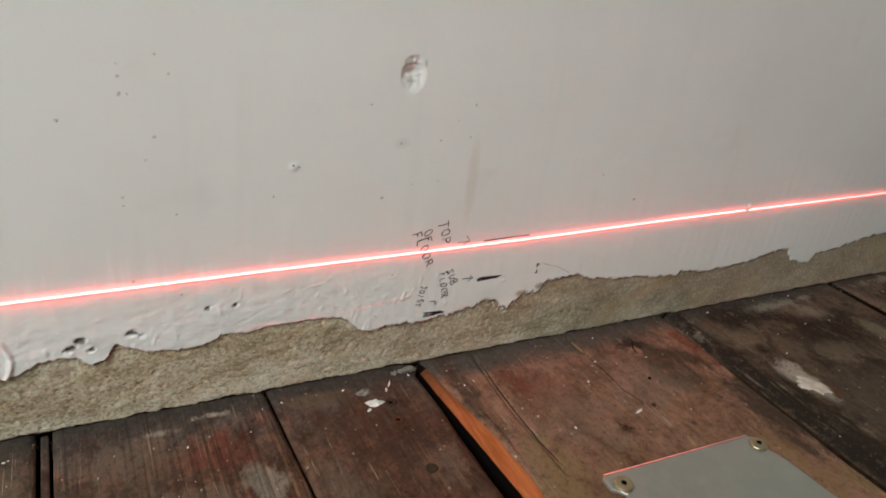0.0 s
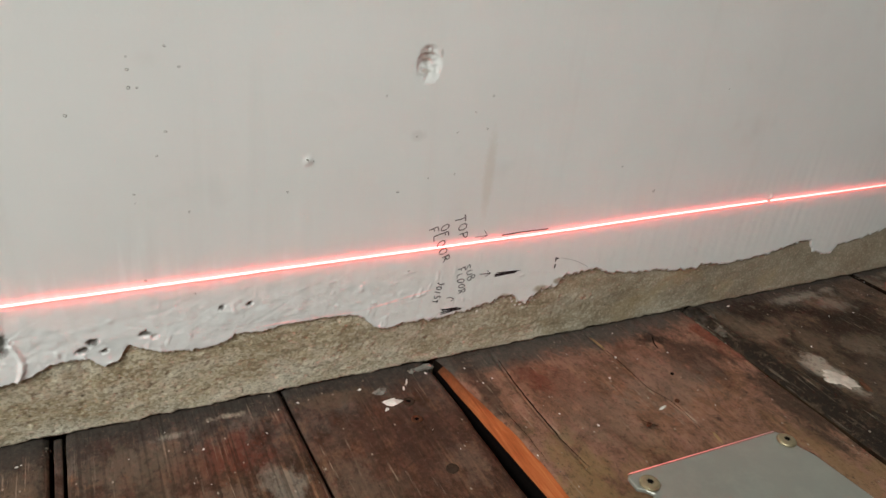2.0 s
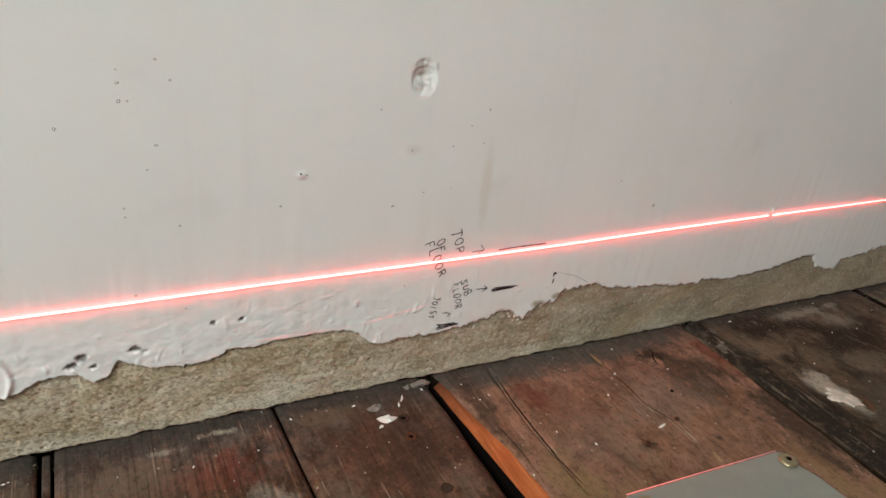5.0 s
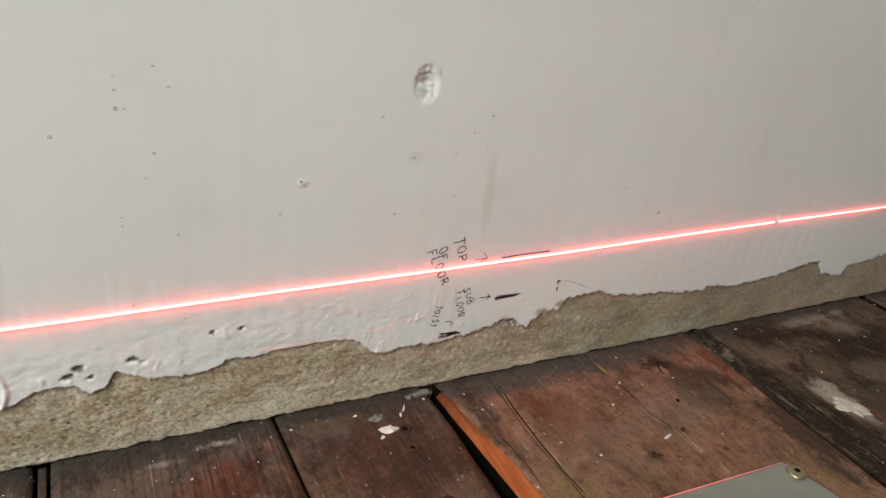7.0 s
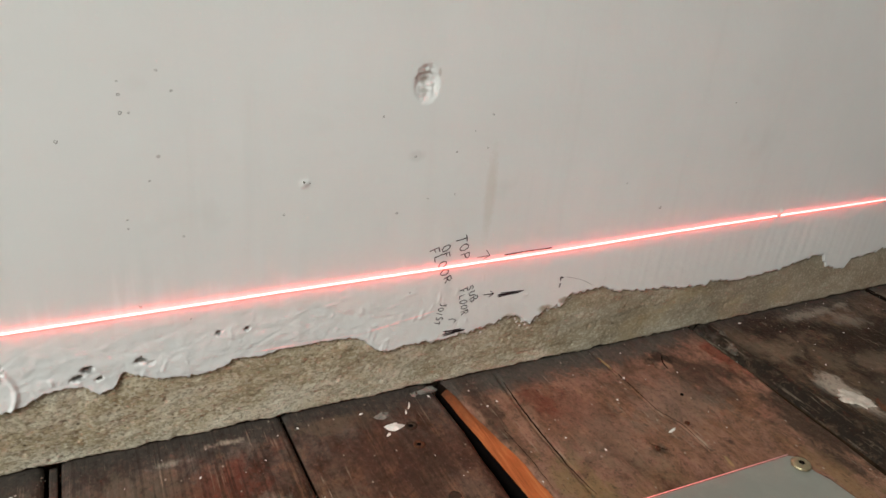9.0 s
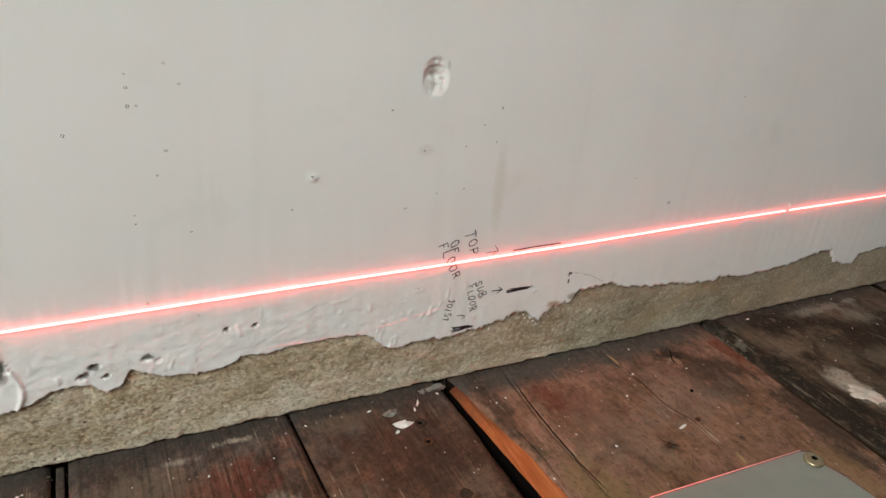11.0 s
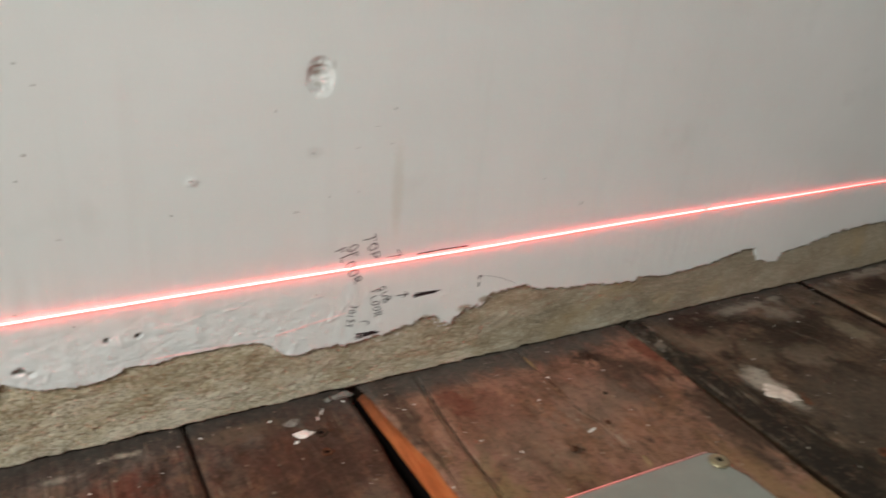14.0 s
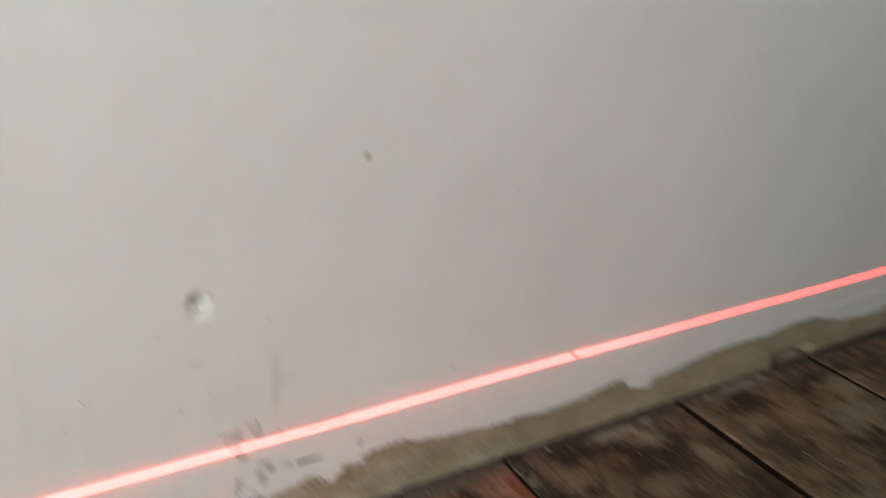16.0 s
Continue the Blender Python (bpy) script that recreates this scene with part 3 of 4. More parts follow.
def part(name, bm, material, parent=None, label="", soft=False):
    bmesh.ops.recalc_face_normals(bm, faces=bm.faces)
    mesh = bpy.data.meshes.new(name)
    bm.to_mesh(mesh)
    bm.free()
    return obj(name, mesh, material, parent, label, soft)


def raw_mesh(name, verts, faces):
    mesh = bpy.data.meshes.new(name)
    mesh.from_pydata(verts, [], faces)
    mesh.validate()
    mesh.update()
    return mesh


def box(bm, x0, x1, y0, y1, z0, z1):
    m = Matrix.Translation(((x0 + x1) / 2, (y0 + y1) / 2, (z0 + z1) / 2)) @ Matrix.Diagonal((x1 - x0, y1 - y0, z1 - z0, 1))
    return bmesh.ops.create_cube(bm, size=1, matrix=m)["verts"]


def steps(*runs):
    """Rising values: (from, to, pitch) run after run."""
    out = []
    for a, b, pitch in runs:
        n = max(1, round((b - a) / pitch))
        out += [a + (b - a) * i / n for i in range(n)]
    return out + [runs[-1][1]]


# ---- walls, ceiling ----
north = tagged(new("wall_north"), "old white-painted plaster wall, broken away above a bare concrete base", "wall", kind="structure")
bm = bmesh.new()
box(bm, -1.15, 2.8, 0.03, 0.25, -0.25, 2.4)
part("wall_core", bm, ROOM, north)


def build_plaster():
    xs = steps((-0.95, -0.12, 0.04), (-0.12, -0.07, 0.002), (-0.07, 0.30, 0.0006), (0.30, 0.56, 0.0009), (0.56, 1.15, 0.0016), (1.15, 2.8, 0.05))
    low = steps((0.0, 0.22, 0.0036), (0.22, 0.45, 0.008), (0.45, 0.74, 0.0095), (0.74, 0.93, 0.0042), (0.93, 1.0, 0.01))
    high = steps((0.2, 0.5, 0.01), (0.5, 2.4, 0.06))[1:]
    verts, faces = [], []
    rows = len(low) + len(high) + 2
    for x in xs:
        e = edge_z(x)
        verts.append((x, 0.03, e))
        y = wall_y(x, e)
        verts.append((x, y + 0.0011, e))
        for i, f in enumerate(low):
            z = e + 0.0004 + (0.2 - e) * f
            verts.append((x, wall_y(x, z) + (0.0005 if i == 0 else 0), z))
        for z in high:
            verts.append((x, wall_y(x, z), z))
    for i in range(len(xs) - 1):
        for j in range(rows - 1):
            a = i * rows + j
            faces.append((a, a + rows, a + rows + 1, a + 1))
    return raw_mesh("plaster", verts, faces)


def build_concrete():
    xs = steps((-0.95, -0.12, 0.04), (-0.12, 0.30, 0.0008), (0.30, 0.62, 0.0012), (0.62, 1.15, 0.002), (1.15, 2.8, 0.05))
    zs = steps((-0.24, -0.03, 0.03), (-0.03, -0.006, 0.003), (-0.006, 0.060, 0.0009))
    verts = [(x, concrete_y(x, z), z) for x in xs for z in zs]
    n = len(zs)
    faces = [(i * n + j, i * n + n + j, i * n + n + j + 1, i * n + j + 1) for i in range(len(xs) - 1) for j in range(n - 1)]
    return raw_mesh("concrete_base", verts, faces)


obj("plaster", build_plaster(), PAINT, north, "white-painted plaster with a ragged broken lower edge")
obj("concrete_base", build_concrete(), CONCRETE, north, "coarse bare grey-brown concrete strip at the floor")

# pinholes and specks in the paint: x, height, size
PINHOLES = [(0.006, 0.178, 0.7), (0.006, 0.173, 1), (0.006, 0.166, 1.3), (0.009, 0.166, 0.7), (-0.017, 0.156, 1.3), (0.018, 0.148, 1),
            (0.014, 0.138, 0.7), (0.004, 0.122, 0.8), (0.004, 0.118, 0.7), (0.025, 0.174, 1), (0.02, 0.182, 0.9), (0.025, 0.112, 0.8),
            (0.114, 0.16, 1), (0.131, 0.14, 1), (0.153, 0.141, 0.8), (0.17, 0.142, 0.8), (0.154, 0.119, 0.8), (0.139, 0.118, 0.7),
            (0.123, 0.112, 1.2), (0.068, 0.117, 1), (0.171, 0.159, 1), (0.162, 0.151, 0.7), (0.077, 0.132, 0.8), (0.08, 0.131, 0.6),
            (0.265, 0.115, 0.8), (0.295, 0.097, 1.6), (0.336, 0.159, 0.7), (0.329, 0.219, 1.2), (0.133, 0.066, 1), (0.025, 0.071, 0.8),
            (0.005, 0.081, 1)]


def build_pinholes():
    rng = random.Random(3)
    verts, faces = [], []
    for x, z, size in PINHOLES:
        r, k, turn = 0.00052 * size, len(verts), rng.uniform(0, 3)
        for i in range(8):
            a = turn + i * math.pi / 4
            g = r * rng.uniform(0.7, 1.3)
            px, pz = x + g * math.cos(a) * 1.2, z + g * math.sin(a)
            verts.append((px, wall_y(px, pz) - 0.00006, pz))
        verts.append((x, wall_y(x, z) + 0.0001, z))
        faces += [(k + i, k + (i + 1) % 8, k + 8) for i in range(8)]
    return raw_mesh("pinholes", verts, faces)


PINHOLE = plain("grey_brown_pinhole", (0.22, 0.195, 0.165), 0.9, scale=900, change=0.5)
tagged(obj("pinholes", build_pinholes(), PINHOLE, north, "small grey-brown pinholes in the paint", False), kind="stuff")


def build_chips():
    """Flakes of plaster and paint still stuck to the concrete along the break."""
    rng = random.Random(12)
    verts, faces = [], []
    for _ in range(210):
        x = rng.choice((rng.uniform(0.165, 0.245), rng.uniform(0.165, 0.245), rng.uniform(-0.06, 0.01), rng.uniform(0.24, 0.45)))
        z = edge_z(x) - abs(rng.gauss(0, 0.0030 if 0.16 < x < 0.25 else 0.0014)) + 0.0004
        r = rng.uniform(0.0003, 0.0014 if 0.16 < x < 0.25 else 0.0008)
        y = concrete_y(x, z) + 0.0002
        k = len(verts)
        turn = rng.uniform(0, 3)
        for i in range(6):
            a = turn + i * math.pi / 3
            g = r * rng.uniform(0.6, 1.3)
            verts.append((x + g * math.cos(a), y, z + 0.8 * g * math.sin(a)))
        for i in range(3):
            a = turn + i * math.pi / 1.5
            verts.append((x + r * 0.45 * math.cos(a), y - r * rng.uniform(0.2, 0.5), z + r * 0.4 * math.sin(a)))
        faces += [(k + 2 * i, k + 2 * i + 1, k + 6 + i) for i in range(3)]
        faces += [(k + 2 * i + 1, k + (2 * i + 2) % 6, k + 6 + (i + 1) % 3, k + 6 + i) for i in range(3)] + [(k + 6, k + 7, k + 8)]
    return raw_mesh("plaster_chips", verts, faces)


tagged(obj("plaster_chips", build_chips(), CHALK, north, "small white chips of plaster stuck along the break", False), kind="stuff")

for name, spans in (
    ("wall_west", [(-1.15, -0.95, -2.8, -1.4, -0.25, 2.4), (-1.15, -0.95, -0.35, 0.03, -0.25, 2.4), (-1.15, -0.95, -1.4, -0.35, -0.25, 0.75), (-1.15, -0.95, -1.4, -0.35, 1.9, 2.4)]),
    ("wall_east", [(2.8, 3.0, -2.8, 0.25, -0.25, 2.4)]),
    ("wall_south", [(-1.15, 2.8, -3.0, -2.8, -0.25, 2.4)]),
    ("ceiling", [(-1.15, 3.0, -3.0, 0.25, 2.4, 2.55)]),
):
    bm = bmesh.new()
    for span in spans:
        box(bm, *span)
    tagged(part(name, bm, ROOM), "plain pale painted " + name.split("_")[0], name.split("_")[0], kind="structure")

bm = bmesh.new()
bmesh.ops.create_grid(bm, x_segments=60, y_segments=40, size=0.5, matrix=Matrix.Translation((0.55, -1.4, -0.2)) @ Matrix.Diagonal((4.6, 3.2, 1, 1)))
for v in bm.verts:
    v.co.z += 0.02 * fractal(v.co.x * 3, v.co.y * 3)
tagged(part("ground", bm, SOIL, soft=True), "dark bare soil in the void under the floorboards", "ground", kind="structure")

# ---- floor ----
floor = tagged(new("floor"), "old worn wide timber floorboards, stained, paint-marked and dusty", "floor", kind="structure")


def base_line(x):
    return 0.0062 - 0.0145 * min(max(x, -0.05), 0.62) + 0.0035


def plank(x0, x1, material, label, pitch=0.002, left=None, right=None, cut=None, chamfer=(0.0016, 0.0016), wear=None, end=0.0, side=None):
    """One board from the wall to the back of the room. left, right: how its edges wander at y; cut: keeps a place or
    not.
    """
    xs = steps((x0, x1, pitch))
    ys = steps((-2.79, -0.5, 0.12), (-0.5, -0.24, 0.006), (-0.24, -0.0015, 0.002))
    nx, ny = len(xs), len(ys)
    verts, keep = [], []
    for i, x in enumerate(xs):
        u = i / (nx - 1)
        stop = base_line(x) - end
        for y in ys:
            at = x
            if left:
                at += left(y) * (1 - u) ** 6
            if right:
                at += right(y) * u ** 6
            yy = y + (stop + 0.0015) * smooth(-0.05, 0.0, y) + 0.0008 * fractal(x * 60, 2) * smooth(-0.02, 0, y)
            d0, d1 = (x - x0), (x1 - x)
            z = floor_z(at) + 0.0004 * nz(at * 25, y * 9) + 0.00016 * nz(at * 260, y * 9)
            z -= chamfer[0] * (1 - smooth(0, max(chamfer[0] * 2, 0.003), d0)) + chamfer[1] * (1 - smooth(0, max(chamfer[1] * 2, 0.003), d1))
            z -= 0.0008 * smooth(-0.004, 0.0, y)
            if wear:
                z -= wear(at, y)
            verts.append((at, yy, z))
    faces, edges = [], {}
    for i in range(nx - 1):
        for j in range(ny - 1):
            a = i * ny + j
            if cut and cut((xs[i] + xs[i + 1]) / 2, (ys[j] + ys[j + 1]) / 2):
                continue
            f = (a, a + ny, a + ny + 1, a + 1)
            faces.append(f)
            for k in range(4):
                p, q = f[k], f[(k + 1) % 4]
                if (q, p) in edges:
                    del edges[(q, p)]
                else:
                    edges[(p, q)] = True
    under = {}
    for p, q in edges:
        for v in (p, q):
            if v not in under:
                under[v] = len(verts)
                c = verts[v]
                verts.append((c[0], c[1], floor_z(c[0]) - THICK))
        faces.append((q, p, under[p], under[q]))
    used = sorted({v for f in faces for v in f})
    renum = {v: i for i, v in enumerate(used)}
    top_count = len(faces) - len(edges)
    mesh = raw_mesh("plank", [verts[v] for v in used], [tuple(renum[v] for v in f) for f in faces])
    ob = obj("plank", mesh, material, floor, label)
    mesh.materials.append(side or GRIME_SHADE)
    for p in mesh.polygons[top_count:]:
        p.material_index, p.use_smooth = 1, False
    return ob


def split_line(x, y, pts, width, depth):
    """A crack through points (y, x) that narrows to its ends."""
    ya, yb = pts[0][0], pts[-1][0]
    if not yb < y < ya:
        return 0.0
    cx = float(np.interp(-y, [-p[0] for p in pts], [p[1] for p in pts])) + 0.0008 * nz(y * 150, 4)
    return depth * smooth(width, width * 0.35, abs(x - cx))


def torn_line(y):
    """Where the whole face of the split board begins."""
    return min(0.1690, 0.1580 - 0.15 * y) + 0.0012 * nz(y * 45, 8) + 0.0005 * nz(y * 160, 2)


def wear_c(x, y):
    d = split_line(x, y, [(-0.008, 0.1935), (-0.035, 0.1905), (-0.058, 0.1893), (-0.105, 0.1902)], 0.0014, 0.002)
    d += split_line(x, y, [(-0.005, 0.2646), (-0.036, 0.2649), (-0.065, 0.2640), (-0.078, 0.2690), (-0.101, 0.2680)], 0.0011, 0.0015)
    for cx, cy, r in ((0.2426, -0.0865, 0.0016), (0.2730, -0.0763, 0.0013), (0.2455, -0.0895, 0.001), (0.297, -0.03, 0.0022)):
        d += 0.002 * smooth(r * 1.5, r * 0.5, math.hypot(x - cx, (y - cy) * 0.7))
    return d


def wear_d(x, y):
    # edge worn round beside the wide joint, with a low ridge behind it
    edge = x - 0.3575 - 0.0012 * nz(y * 14, 3)
    ridge = 0.004 - 0.085 * max(y, -0.2)
    slope = 0.0055 * (1 - smooth(-0.001, ridge, edge)) - 0.0009 * math.exp(-((edge - ridge - 0.001) / 0.0018) ** 2)
    return slope + 0.0008 * math.exp(-((x - 0.3825 - 0.002 * nz(y * 20, 1)) / 0.0016) ** 2) + 0.0007 * max(0, nz(x * 60, y * 30))


def cut_c(x, y):
    return -0.62 < y < -0.1815 and x > 0.252


def cut_d(x, y):
    return -0.62 < y < -0.1865 and x < 0.4905


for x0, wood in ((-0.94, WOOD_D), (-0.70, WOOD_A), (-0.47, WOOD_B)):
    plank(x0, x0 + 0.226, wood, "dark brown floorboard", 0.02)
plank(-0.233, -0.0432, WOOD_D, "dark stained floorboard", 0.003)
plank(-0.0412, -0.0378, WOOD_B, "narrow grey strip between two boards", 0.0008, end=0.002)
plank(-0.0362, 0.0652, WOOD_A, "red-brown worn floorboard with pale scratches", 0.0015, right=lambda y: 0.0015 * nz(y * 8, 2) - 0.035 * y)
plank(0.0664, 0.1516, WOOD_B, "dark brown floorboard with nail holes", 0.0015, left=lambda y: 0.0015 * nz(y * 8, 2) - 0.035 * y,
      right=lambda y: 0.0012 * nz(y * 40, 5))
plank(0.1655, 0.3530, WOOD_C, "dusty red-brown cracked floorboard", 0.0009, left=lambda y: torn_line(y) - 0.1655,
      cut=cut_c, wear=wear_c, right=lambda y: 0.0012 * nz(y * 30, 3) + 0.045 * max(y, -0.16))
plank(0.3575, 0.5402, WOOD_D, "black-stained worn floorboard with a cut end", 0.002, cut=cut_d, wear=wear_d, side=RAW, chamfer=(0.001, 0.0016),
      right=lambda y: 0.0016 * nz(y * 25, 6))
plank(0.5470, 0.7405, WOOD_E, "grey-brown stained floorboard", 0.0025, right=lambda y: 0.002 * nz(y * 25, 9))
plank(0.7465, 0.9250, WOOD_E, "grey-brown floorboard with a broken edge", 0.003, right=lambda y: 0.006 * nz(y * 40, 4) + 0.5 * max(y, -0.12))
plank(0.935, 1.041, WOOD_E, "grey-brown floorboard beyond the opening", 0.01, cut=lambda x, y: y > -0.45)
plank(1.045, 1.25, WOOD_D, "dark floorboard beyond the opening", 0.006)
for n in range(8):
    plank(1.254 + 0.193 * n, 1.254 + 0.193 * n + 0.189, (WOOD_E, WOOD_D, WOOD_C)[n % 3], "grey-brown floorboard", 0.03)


# torn orange edge of the split board, in the open joint
def build_torn():
    ys = steps((-0.62, -0.25, 0.02), (-0.25, -0.003, 0.002))
    us = [0, 0.2, 0.4, 0.6, 0.8, 1.0]
    verts = []
    for y in ys:
        a = 0.1557 - 0.055 * max(y, -0.16) + 0.0006 * nz(y * 60, 1)
        b = torn_line(y) + 0.0006
        for u in us:
            verts.append((a + (b - a) * u, y, -0.0030 + 0.0028 * u ** 0.8 + 0.0006 * nz(u * 6, y * 12) ))
        verts.append((a, y, -THICK))
    n = len(us) + 1
    faces = []
    for i in range(len(ys) - 1):
        for j in range(len(us) - 1):
            faces.append((i * n + j, i * n + j + 1, i * n + n + j + 1, i * n + n + j))
        faces.append((i * n, i * n + n, i * n + n + n - 1, i * n + n - 1))
    return raw_mesh("split_edge", verts, faces)


torn = obj("split_edge", build_torn(), FRESH, floor, "bright orange freshly split board edge")
# black side face paints the shade down in the joint
torn.data.materials.append(BLACK)
for p in torn.data.polygons:
    if abs(p.normal.z) < 0.2:
        p.material_index, p.use_smooth = 1, False

bm = bmesh.new()
box(bm, 1.040, 1.044, -0.5, -0.006, -0.05, -0.012)
part("split_edge", bm, CUT, floor, "orange-brown cut board side")

for y0, y1 in ((-0.085, -0.035), (-0.72, -0.67), (-1.3, -1.25), (-1.9, -1.85), (-2.5, -2.45)):
    bm = bmesh.new()
    box(bm, -0.94, 1.14, y0, y1, -0.17, -THICK - 0.0130)
    box(bm, 1.14, 2.79, y0, y1, -0.17, -THICK - 0.0640)
    box(bm, -0.94, 0.93, y0 + 0.001, y1 - 0.001, -THICK - 0.0125, -THICK - 0.0005)
    tagged(part("joist", bm, GRIME_SHADE, floor, "rough timber joist under the boards"))

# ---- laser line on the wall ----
# the projected line is a glowing half-tube laid on the plaster, weaker to the right
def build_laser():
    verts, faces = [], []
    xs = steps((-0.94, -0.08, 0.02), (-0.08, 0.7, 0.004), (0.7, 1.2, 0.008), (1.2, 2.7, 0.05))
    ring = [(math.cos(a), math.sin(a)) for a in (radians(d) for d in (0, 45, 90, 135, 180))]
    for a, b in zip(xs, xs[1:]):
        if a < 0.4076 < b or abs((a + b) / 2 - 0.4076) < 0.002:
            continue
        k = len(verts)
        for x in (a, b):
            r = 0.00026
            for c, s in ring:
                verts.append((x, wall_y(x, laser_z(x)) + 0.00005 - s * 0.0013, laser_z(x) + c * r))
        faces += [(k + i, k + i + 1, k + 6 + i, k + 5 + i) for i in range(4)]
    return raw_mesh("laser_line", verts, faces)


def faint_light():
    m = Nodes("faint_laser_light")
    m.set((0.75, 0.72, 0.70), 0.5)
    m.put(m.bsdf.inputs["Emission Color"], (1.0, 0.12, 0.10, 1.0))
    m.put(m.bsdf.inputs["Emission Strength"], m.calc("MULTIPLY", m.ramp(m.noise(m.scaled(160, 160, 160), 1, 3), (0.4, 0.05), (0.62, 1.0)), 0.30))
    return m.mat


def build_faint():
    """Glowing ribbons that paint the weak red light thrown back on to the rough plaster under the line."""
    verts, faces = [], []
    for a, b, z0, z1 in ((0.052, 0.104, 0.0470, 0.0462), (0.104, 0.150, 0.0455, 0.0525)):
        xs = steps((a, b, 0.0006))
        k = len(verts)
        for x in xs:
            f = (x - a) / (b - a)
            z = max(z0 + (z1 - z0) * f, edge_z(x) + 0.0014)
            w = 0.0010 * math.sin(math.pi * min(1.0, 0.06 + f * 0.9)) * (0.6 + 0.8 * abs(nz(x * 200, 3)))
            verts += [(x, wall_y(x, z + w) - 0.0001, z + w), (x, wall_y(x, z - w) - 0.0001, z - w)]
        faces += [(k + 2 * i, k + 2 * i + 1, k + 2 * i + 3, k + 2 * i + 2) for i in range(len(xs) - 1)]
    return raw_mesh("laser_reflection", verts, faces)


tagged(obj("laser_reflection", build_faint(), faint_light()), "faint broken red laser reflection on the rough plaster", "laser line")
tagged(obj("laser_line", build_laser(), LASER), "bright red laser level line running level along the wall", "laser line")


# ---- writing and marks on the wall ----
def on_wall(x, z, lift=0.00015):
    return Vector((x, wall_y(x, z) - lift, z))


# hand-drawn capitals: strokes in a box one wide and one high
LETTERS = {
    "T": (((0.0, 0.95), (0.5, 1.0), (1.0, 0.93)), ((0.5, 1.0), (0.55, 0.5), (0.45, 0.0))),
    "O": (((0.55, 1.0), (0.15, 0.8), (0.05, 0.4), (0.3, 0.05), (0.7, 0.05), (0.95, 0.45), (0.85, 0.85), (0.45, 1.0)),),
    "P": (((0.1, 0.0), (0.15, 0.5), (0.1, 1.0), (0.7, 0.95), (0.9, 0.7), (0.65, 0.48), (0.1, 0.45)),),
    "F": (((0.1, 0.0), (0.12, 0.5), (0.1, 1.0), (0.95, 1.0)), ((0.12, 0.52), (0.7, 0.55))),
    "L": (((0.15, 1.0), (0.1, 0.5), (0.12, 0.05), (0.9, 0.0)),),
    "R": (((0.1, 0.0), (0.15, 0.5), (0.1, 1.0), (0.75, 0.95), (0.85, 0.7), (0.6, 0.5), (0.12, 0.45)), ((0.4, 0.47), (0.95, 0.0))),
    "S": (((0.9, 0.9), (0.5, 1.0), (0.15, 0.8), (0.3, 0.55), (0.8, 0.4), (0.85, 0.15), (0.45, 0.0), (0.05, 0.1)),),
    "U": (((0.1, 1.0), (0.1, 0.3), (0.4, 0.0), (0.8, 0.2), (0.9, 1.0)),),
    "B": (((0.1, 0.0), (0.12, 1.0), (0.7, 0.95), (0.75, 0.65), (0.15, 0.52), (0.8, 0.42), (0.85, 0.1), (0.1, 0.0)),),
    "J": (((0.2, 1.0), (0.95, 1.0)), ((0.65, 1.0), (0.6, 0.25), (0.35, 0.0), (0.05, 0.2))),
    "I": (((0.5, 1.0), (0.45, 0.0)),),
}


def ribbon(lines, width):
    """Corners and faces of pen strokes laid on the wall; each line a run of (x, height) points."""
    verts, faces = [], []
    for line in lines:
        fine = []
        for (ax, az), (bx, bz) in zip(line, line[1:]):
            n = max(2, int(math.hypot(bx - ax, bz - az) / 0.0005))
            fine += [(ax + (bx - ax) * i / n, az + (bz - az) * i / n) for i in range(n)]
        fine.append(line[-1])
        k = len(verts)
        for i, (x, z) in enumerate(fine):
            px, pz = fine[max(0, i - 1)]
            qx, qz = fine[min(len(fine) - 1, i + 1)]
            length = math.hypot(qx - px, qz - pz) or 1
            ox, oz = -(qz - pz) / length, (qx - px) / length
            w = width * (0.6 + 0.8 * abs(nz(x * 900, z * 900, k))) * (0.55 if i in (0, len(fine) - 1) else 1) / 2
            verts += [on_wall(x + ox * w, z + oz * w), on_wall(x - ox * w, z - oz * w)]
        faces += [(k + 2 * i, k + 2 * i + 1, k + 2 * i + 3, k + 2 * i + 2) for i in range(len(fine) - 1)]
    return verts, faces


def word(text, start, finish, high, material, label, seed, width=0.0007):
    """Hand-lettered word that runs from start to finish (x, height) down the wall."""
    rng = random.Random(seed)
    run = Vector(finish) - Vector(start)
    step = run.length / len(text)
    along = run.normalized()
    above = Vector((-along.y, along.x))
    lines = []
    for i, char in enumerate(text):
        turn, size = rng.uniform(-0.22, 0.22), high * rng.uniform(0.82, 1.12)
        drift = rng.uniform(-0.14, 0.14) * high
        for line in LETTERS[char]:
            points = []
            for px, py in line:
                u, v = px * step * 0.74, py * size - high / 2 + drift
                u, v = u * math.cos(turn) - v * math.sin(turn), u * math.sin(turn) + v * math.cos(turn)
                at = Vector(start) + along * (i * step + u) + above * v
                points.append((at.x + rng.uniform(-1, 1) * 0.00012, at.y + rng.uniform(-1, 1) * 0.00012))
            lines.append(points)
    return tagged(obj("handwritten_word", raw_mesh("handwritten_word", *ribbon(lines, width)), material, None, "", False), label, "writing", group="pencilled floor level notes on the wall")


